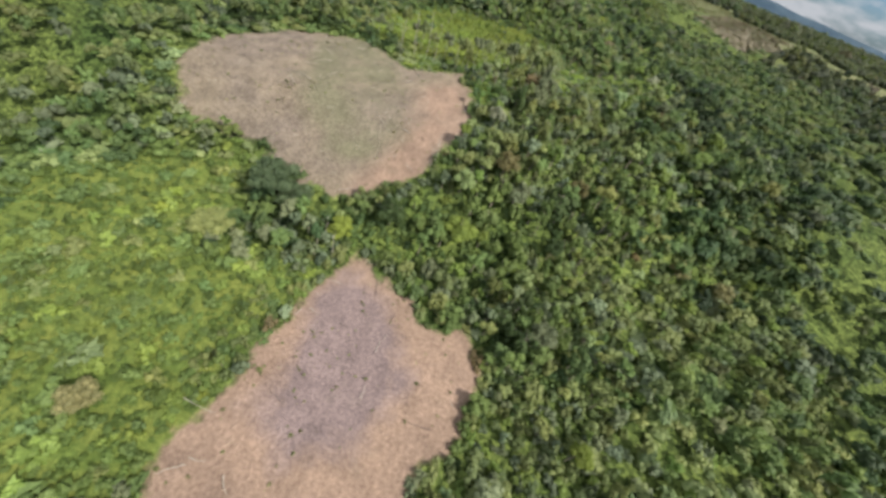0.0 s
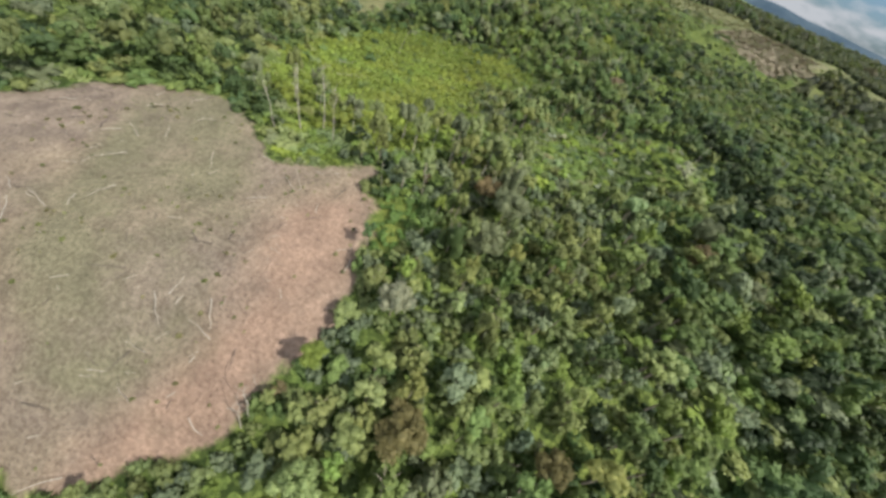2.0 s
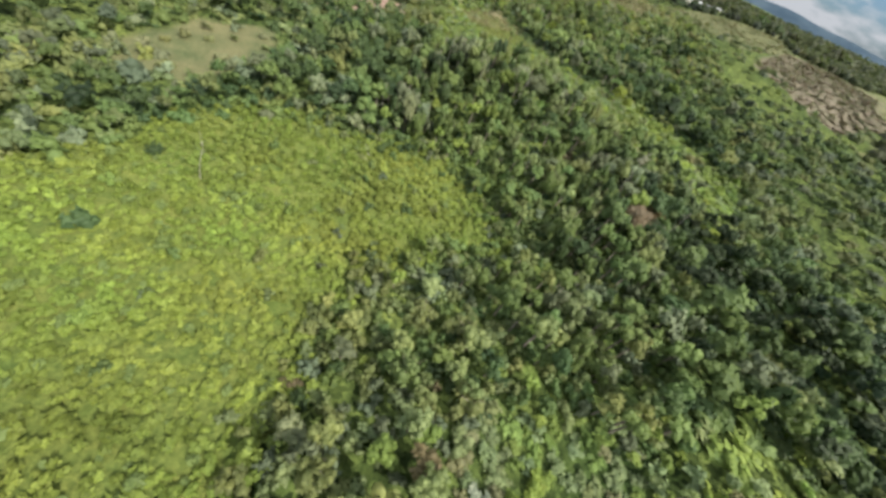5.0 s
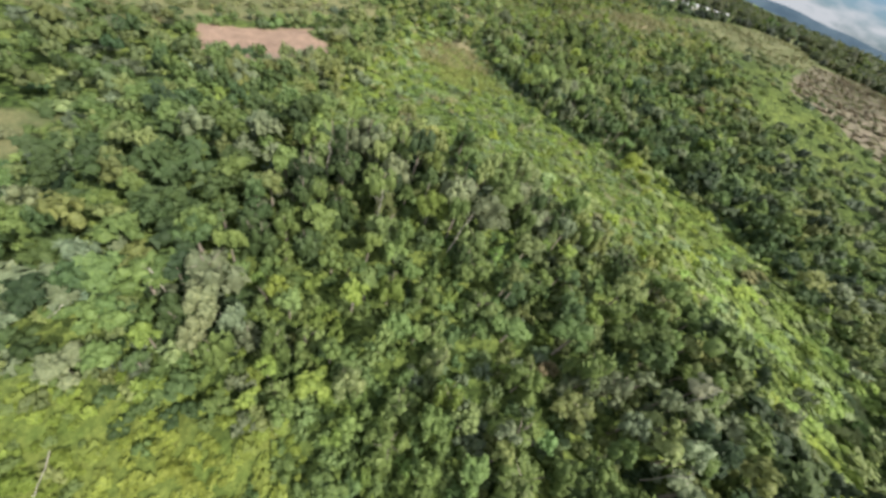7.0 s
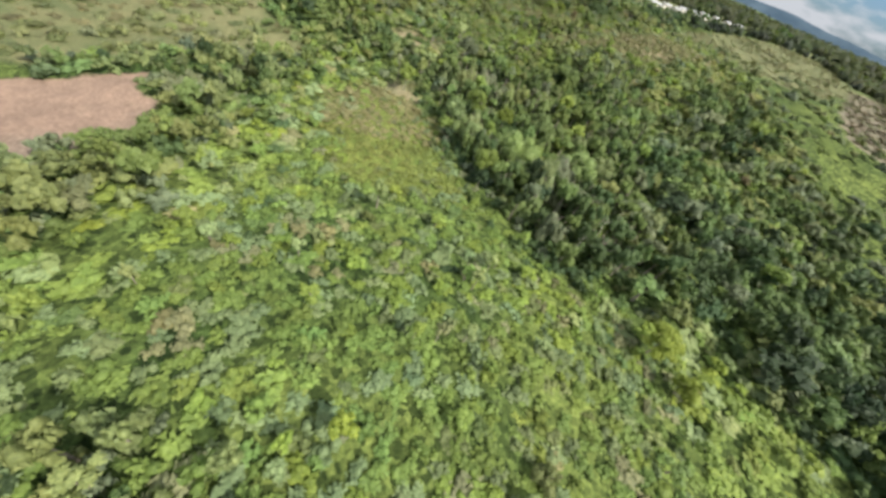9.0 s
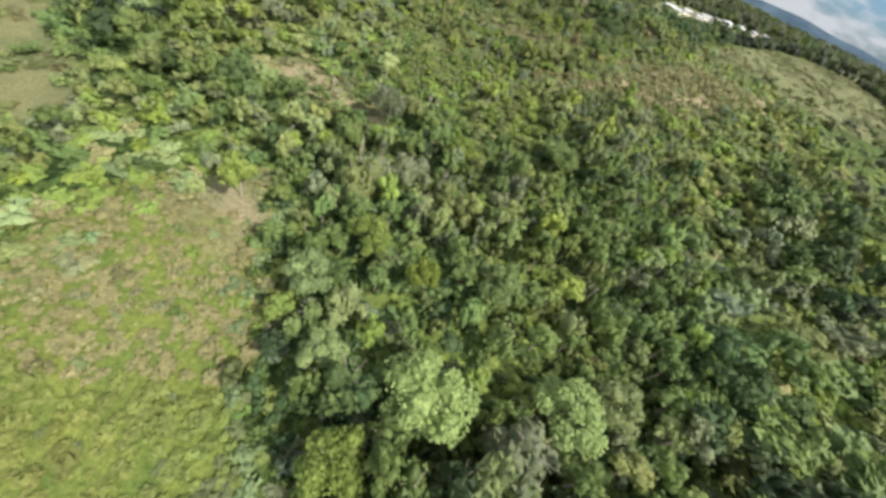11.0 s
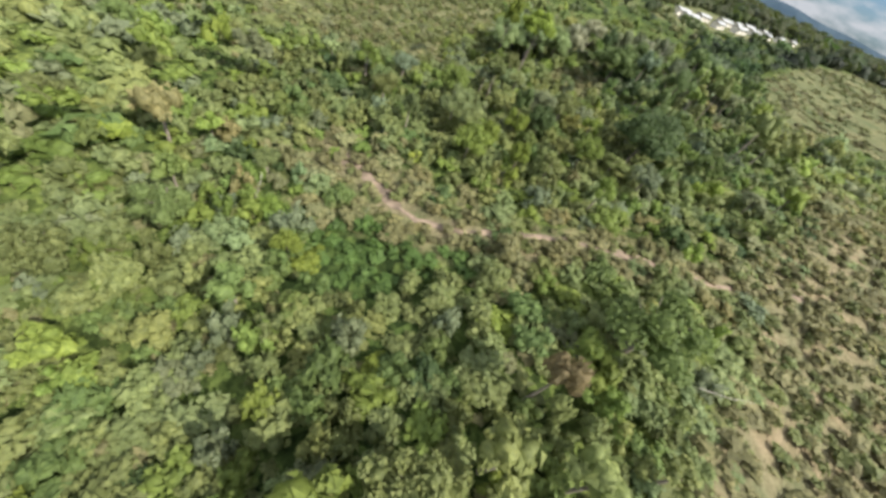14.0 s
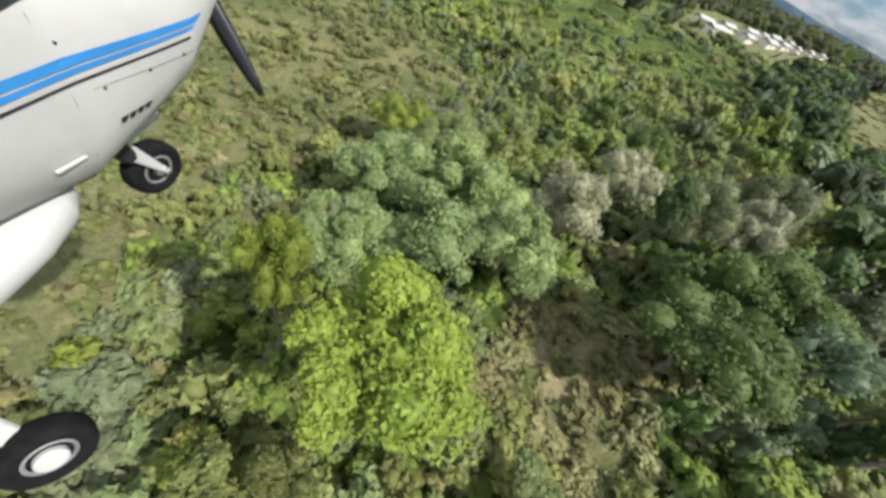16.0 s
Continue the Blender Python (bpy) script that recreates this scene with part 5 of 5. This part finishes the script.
def make_settlement():
    r = random.Random(12)
    models = [make_house(14, 5, 2.6), make_house(20, 5.2, 2.7), make_house(8, 4.8, 2.6)]
    way, side = Vector((0.702, 0.712, 0)), Vector((0.712, -0.702, 0))
    first = [True, True, True]
    for row, off in enumerate((-8, 5)):
        d = r.uniform(0, 10) + (18 if row == 0 else 0)
        while d < 188 - (30 if row == 0 else 0):
            k = r.choice((0, 1, 0, 2))
            length = (16, 24, 9)[k]
            p = Vector((72, 745, 0)) + way * (d + length / 2) + side * (off + r.uniform(-2, 2))
            m = pose(p.x, p.y, ground_z(p.x, p.y) + 0.3, 0, 0, math.degrees(math.atan2(way.y, way.x)) + r.uniform(-6, 6))
            if first[k]:
                models[k].matrix_world = m
                first[k] = False
            else:
                copy_thing(models[k], m)
            d += length + r.uniform(5, 16)


make_settlement()


# ---- the light aircraft, at the end of the flight line ----
PAINT_WHITE = plain_material("white_aircraft_paint", (0.36, 0.36, 0.356), 0.4, spread=0.06, scale=2.5)
PAINT_BLUE = plain_material("blue_aircraft_paint", (0.03, 0.17, 0.42), 0.30, spread=0.08, scale=4)
PAINT_BLACK = plain_material("black_aircraft_paint", (0.015, 0.016, 0.02), 0.35, spread=0.2, scale=4)
RUBBER = plain_material("tyre_rubber", (0.008, 0.008, 0.009), 0.95, spread=0.3, scale=14, bump=0.2)
ALUMINIUM = plain_material("bare_aluminium", (0.62, 0.63, 0.64), 0.35, metal=0.9, spread=0.1, scale=8)
GREY_RIM = plain_material("grey_wheel_rim", (0.16, 0.16, 0.165), 0.5, spread=0.2, scale=10)
CABIN_GLASS = plain_material("tinted_cabin_window", (0.02, 0.022, 0.025), 0.08, spread=0.1, scale=3)

MID_X = -2.14
# stations along the fuselage: y, half width, belly, top
BODY = ((2.128, 0.342, -1.05, -0.80), (2.092, 0.432, -1.096, -0.73), (1.967, 0.493, -1.184, -0.68), (1.815, 0.529, -1.349, -0.64), (1.654, 0.552, -1.538, -0.62), (1.448, 0.554, -1.649, -0.60),
        (1.00, 0.545, -1.89, -0.55), (0.70, 0.56, -1.87, -0.22), (0.30, 0.57, -1.86, 0.05), (-0.50, 0.57, -1.86, 0.08), (-2.00, 0.44, -1.62, 0.0), (-5.00, 0.12, -1.02, -0.45))
POD = ((0.98, 0.04, -1.95, -1.87), (0.94, 0.16, -2.00, -1.82), (0.84, 0.25, -2.06, -1.80), (0.62, 0.32, -2.12, -1.80), (0.32, 0.36, -2.17, -1.80), (-0.30, 0.37, -2.20, -1.84), (-1.60, 0.33, -2.10, -1.78), (-2.10, 0.06, -1.80, -1.70))


def body_at(y, stations):
    ys = [s[0] for s in stations][::-1]
    return [float(np.interp(y, ys, [s[k] for s in stations][::-1])) for k in (1, 2, 3)]


def side_x(y, z):
    half, low, top = body_at(y, BODY)
    mid, h = (low + top) / 2, (top - low) / 2
    return MID_X + half * max(0.0, 1 - min(1, abs((z - mid) / h)) ** 2.6) ** (1 / 2.6)


def loft_bm(stations, centre, power=2.6, ring=28, steps=34):
    bm = bmesh.new()
    y0, y1 = stations[0][0], stations[-1][0]
    ys = sorted({s[0] for s in stations} | {y0 + (y1 - y0) * k / steps for k in range(steps + 1)}, reverse=True)
    rings = []
    for y in ys:
        half, low, top = body_at(y, stations)
        mid, h = (low + top) / 2, (top - low) / 2
        loop = []
        for k in range(ring):
            a = 2 * math.pi * k / ring
            c, s = math.cos(a), math.sin(a)
            loop.append(bm.verts.new((centre + half * math.copysign(abs(c) ** (2 / power), c), y, mid + h * math.copysign(abs(s) ** (2 / power), s))))
        rings.append(loop)
    for p, q in zip(rings, rings[1:]):
        for k in range(ring):
            bm.faces.new((p[k], p[(k + 1) % ring], q[(k + 1) % ring], q[k]))
    bm.faces.new(rings[0][::-1])
    bm.faces.new(rings[-1])
    bmesh.ops.recalc_face_normals(bm, faces=bm.faces)
    return bm


def side_strip_bm(y0, y1, low, top, proud=0.004, steps=26, slant=0.0):
    """A painted band on the fuselage side, between two heights, with a slanted front end."""
    bm = bmesh.new()
    grid = []
    for i in range(steps + 1):
        y = y0 + (y1 - y0) * i / steps
        row = []
        for j in range(4):
            f = j / 3
            z = low(y) + (top(y) - low(y)) * f
            yy = y + slant * f * i / steps
            row.append(bm.verts.new((side_x(yy, z) + proud, yy, z)))
        grid.append(row)
    for a, b in zip(grid, grid[1:]):
        for j in range(3):
            bm.faces.new((a[j], b[j], b[j + 1], a[j + 1]))
    bmesh.ops.recalc_face_normals(bm, faces=bm.faces)
    return bm


def turn_bm(profile, centre, ring=40):
    """A body turned about the x axis: profile of (x, radius)."""
    bm = bmesh.new()
    loops = []
    for x, rad in profile:
        loops.append([bm.verts.new((centre[0] + x, centre[1] + rad * math.cos(2 * math.pi * k / ring), centre[2] + rad * math.sin(2 * math.pi * k / ring))) for k in range(ring)])
    for p, q in zip(loops, loops[1:]):
        for k in range(ring):
            bm.faces.new((p[k], p[(k + 1) % ring], q[(k + 1) % ring], q[k]))
    bm.faces.new(loops[0])
    bm.faces.new(loops[-1])
    bmesh.ops.recalc_face_normals(bm, faces=bm.faces)
    return bm


def bar_bm(a, b, wide_a, wide_b, thick):
    """A flat tapered arm from a to b, thick across x, with rounded edges."""
    a, b = Vector(a), Vector(b)
    along = (b - a).normalized()
    across = Vector((1, 0, 0)).cross(along).normalized()
    bm = bmesh.new()
    rows = []
    for p, w in ((a - along * wide_a * 0.35, wide_a * 0.6), (a, wide_a), (b, wide_b), (b + along * wide_b * 0.35, wide_b * 0.6)):
        rows.append([bm.verts.new(p + across * w * s / 2 + Vector((thick * t / 2, 0, 0))) for s, t in ((-1, -0.5), (-0.7, -1), (0.7, -1), (1, -0.5), (1, 0.5), (0.7, 1), (-0.7, 1), (-1, 0.5))])
    for p, q in zip(rows, rows[1:]):
        for k in range(8):
            bm.faces.new((p[k], p[(k + 1) % 8], q[(k + 1) % 8], q[k]))
    bm.faces.new(rows[0])
    bm.faces.new(rows[-1])
    bmesh.ops.recalc_face_normals(bm, faces=bm.faces)
    return bm


def wheel(parent, centre, radius, width, cover, cover_material, name, tilt=0.0, toe=0.0):
    w = width / 2

    def turned(profile):
        bm = turn_bm(profile, centre)
        bmesh.ops.rotate(bm, cent=centre, matrix=Matrix.Rotation(toe, 3, "Z") @ Matrix.Rotation(tilt, 3, "Y"), verts=bm.verts)
        return bm

    tyre = part(name, turned(((-w * 0.7, radius * 0.55), (-w, radius * 0.72), (-w, radius * 0.88), (-w * 0.72, radius * 0.97), (-w * 0.3, radius), (w * 0.3, radius), (w * 0.72, radius * 0.97), (w, radius * 0.88), (w, radius * 0.72), (w * 0.7, radius * 0.55))), RUBBER, parent, "black rubber tyre", True)
    part("rim", turned(((w * 0.45, radius * 0.50), (w * 0.74, radius * 0.555), (w * 0.80, radius * 0.50), (w * 0.62, radius * 0.42), (w * 0.60, radius * 0.16), (w * 0.9, radius * 0.12))), GREY_RIM, tyre, "grey metal rim")
    part("hub_cap", turned(((w * 0.6, cover), (w * 1.04, cover * 0.98), (w * 1.12, cover * 0.85), (w * 1.14, cover * 0.2))), cover_material, tyre, "white hub cap")
    return tyre


def make_aircraft():
    plane = new("light_aircraft")
    plane.location = (0.0, 528.0, 25.07)
    body = part("fuselage", loft_bm(BODY, MID_X), PAINT_WHITE, plane, "white painted metal fuselage and cowling", True)

    def level(z, rise=0.03):
        return lambda y: z + rise * (y - 0.75)

    part("stripe", side_strip_bm(-0.4, 1.66, level(-1.132, 0.04), level(-1.106, 0.033), slant=0.03), PAINT_BLUE, body, "blue painted stripe")
    part("stripe", side_strip_bm(-0.4, 1.70, level(-1.097, 0.03), level(-1.055, 0.02), slant=0.06), PAINT_BLUE, body, "blue painted stripe")
    part("pinstripe", side_strip_bm(-0.4, 1.64, level(-1.171, 0.04), level(-1.158, 0.04)), PAINT_BLACK, body, "thin black pinstripe")
    part("panel_seam", side_strip_bm(1.07, 1.72, level(-1.208, 0.0), level(-1.205, 0.0), proud=0.002), GREY_RIM, body)
    part("panel_seam", side_strip_bm(0.98, 0.983, level(-1.9), level(-0.9), proud=0.002, steps=1), GREY_RIM, body)
    for k in range(4):
        y = 1.14 + 0.050 * k
        part("louvre", side_strip_bm(y, y + 0.026, lambda v, k=k: -1.425 + 0.004 * k, lambda v, k=k: -1.390 + 0.004 * k, proud=0.003, steps=2, slant=0.02), PAINT_BLACK, body, "black cooling louvre")
    for y, z in ((1.02, -1.00), (1.12, -1.22), (1.36, -1.215), (1.58, -1.205)):
        part("fastener", turn_bm(((-0.004, 0.007), (0.003, 0.007), (0.005, 0.003)), (side_x(y, z), y, z), 10), PAINT_BLACK, body)
    part("window", side_strip_bm(0.1, 1.05, lambda y: -0.90 + 0.10 * abs(y - 0.6), lambda y: -0.60 if y < 0.8 else -0.60 - (y - 0.8) * 1.0, proud=0.003), CABIN_GLASS, body, "dark cabin window")
    part("fairing_strip", bar_bm((side_x(0.80, -1.5) + 0.012, 0.79, -1.505), (side_x(0.92, -1.5) + 0.012, 0.92, -1.495), 0.018, 0.014, 0.016), PAINT_WHITE, body, "slim white fairing strip")
    part("cargo_pod", loft_bm(POD, -2.02, 2.4, 24, 26), PAINT_WHITE, plane, "white belly cargo pod", True)

    leg = part("nose_leg", bar_bm((-2.10, 1.38, -1.99), (-2.10, 1.72, -1.90), 0.07, 0.05, 0.06), PAINT_WHITE, plane, "white nose gear leg")
    part("knuckle", bar_bm((-2.06, 1.35, -1.92), (-2.06, 1.39, -2.03), 0.11, 0.12, 0.10), PAINT_BLACK, leg, "black shimmy damper knuckle")
    part("fork", bar_bm((-2.035, 1.40, -2.00), (-2.035, 1.61, -2.31), 0.105, 0.042, 0.022), PAINT_WHITE, leg, "white fork arm")
    part("axle_nut", turn_bm(((0.0, 0.028), (0.022, 0.028), (0.03, 0.016)), (-2.03, 1.61, -2.31), 12), ALUMINIUM, leg)
    wheel(plane, (-2.14, 1.60, -2.33), 0.215, 0.15, 0.045, ALUMINIUM, "nose_wheel")
    wheel(plane, (-1.282, -0.094, -2.581), 0.185, 0.16, 0.066, PAINT_WHITE, "main_wheel", radians(-20), radians(-25))
    part("main_leg", bar_bm((-1.72, -0.10, -1.80), (-1.34, -0.10, -2.56), 0.16, 0.09, 0.06), PAINT_WHITE, plane, "white spring steel gear leg")

    bm = bmesh.new()
    hub = Vector((MID_X, 2.27, -0.96))
    loops = []
    for y, rad in ((-0.14, 0.155), (-0.06, 0.155), (0.05, 0.13), (0.14, 0.085), (0.20, 0.03)):
        loops.append([bm.verts.new(hub + Vector((rad * math.cos(2 * math.pi * k / 24), y, rad * math.sin(2 * math.pi * k / 24)))) for k in range(24)])
    for p, q in zip(loops, loops[1:]):
        for k in range(24):
            bm.faces.new((p[k], p[(k + 1) % 24], q[(k + 1) % 24], q[k]))
    bm.faces.new(loops[0])
    bm.faces.new(loops[-1])
    bmesh.ops.recalc_face_normals(bm, faces=bm.faces)
    spinner = part("spinner", bm, PAINT_WHITE, plane, "white propeller spinner", True)
    for turn in (-0.6, -0.6 + math.pi):
        bm = bmesh.new()
        d = Vector((-math.sin(turn), 0, -math.cos(turn)))
        e = Vector((-d.z, 0, d.x))
        rows = []
        for f, w, pitch in ((0.10, 0.08, 0.9), (0.3, 0.13, 0.7), (0.55, 0.13, 0.45), (0.8, 0.10, 0.3), (0.93, 0.05, 0.25)):
            u = e * math.cos(pitch) + Vector((0, math.sin(pitch), 0))
            n = d.cross(u)
            p = hub + d * f + Vector((0, -0.04, 0))
            rows.append([bm.verts.new(p + u * w * a / 2 + n * b * 0.012) for a, b in ((-1, 0), (-0.3, 1), (0.5, 0.8), (1, 0), (0.5, -0.5), (-0.3, -0.5))])
        for p, q in zip(rows, rows[1:]):
            for k in range(6):
                bm.faces.new((p[k], p[(k + 1) % 6], q[(k + 1) % 6], q[k]))
        bm.faces.new(rows[0])
        bm.faces.new(rows[-1])
        bmesh.ops.recalc_face_normals(bm, faces=bm.faces)
        part("propeller_blade", bm, PAINT_BLACK, spinner, "dark propeller blade at rest", True)
    tagged(plane, "white light aircraft with blue stripes flying low over forest", "aircraft")


RUBBER.node_tree.nodes["Principled BSDF"].inputs["Specular IOR Level"].default_value = 0.1
make_aircraft()
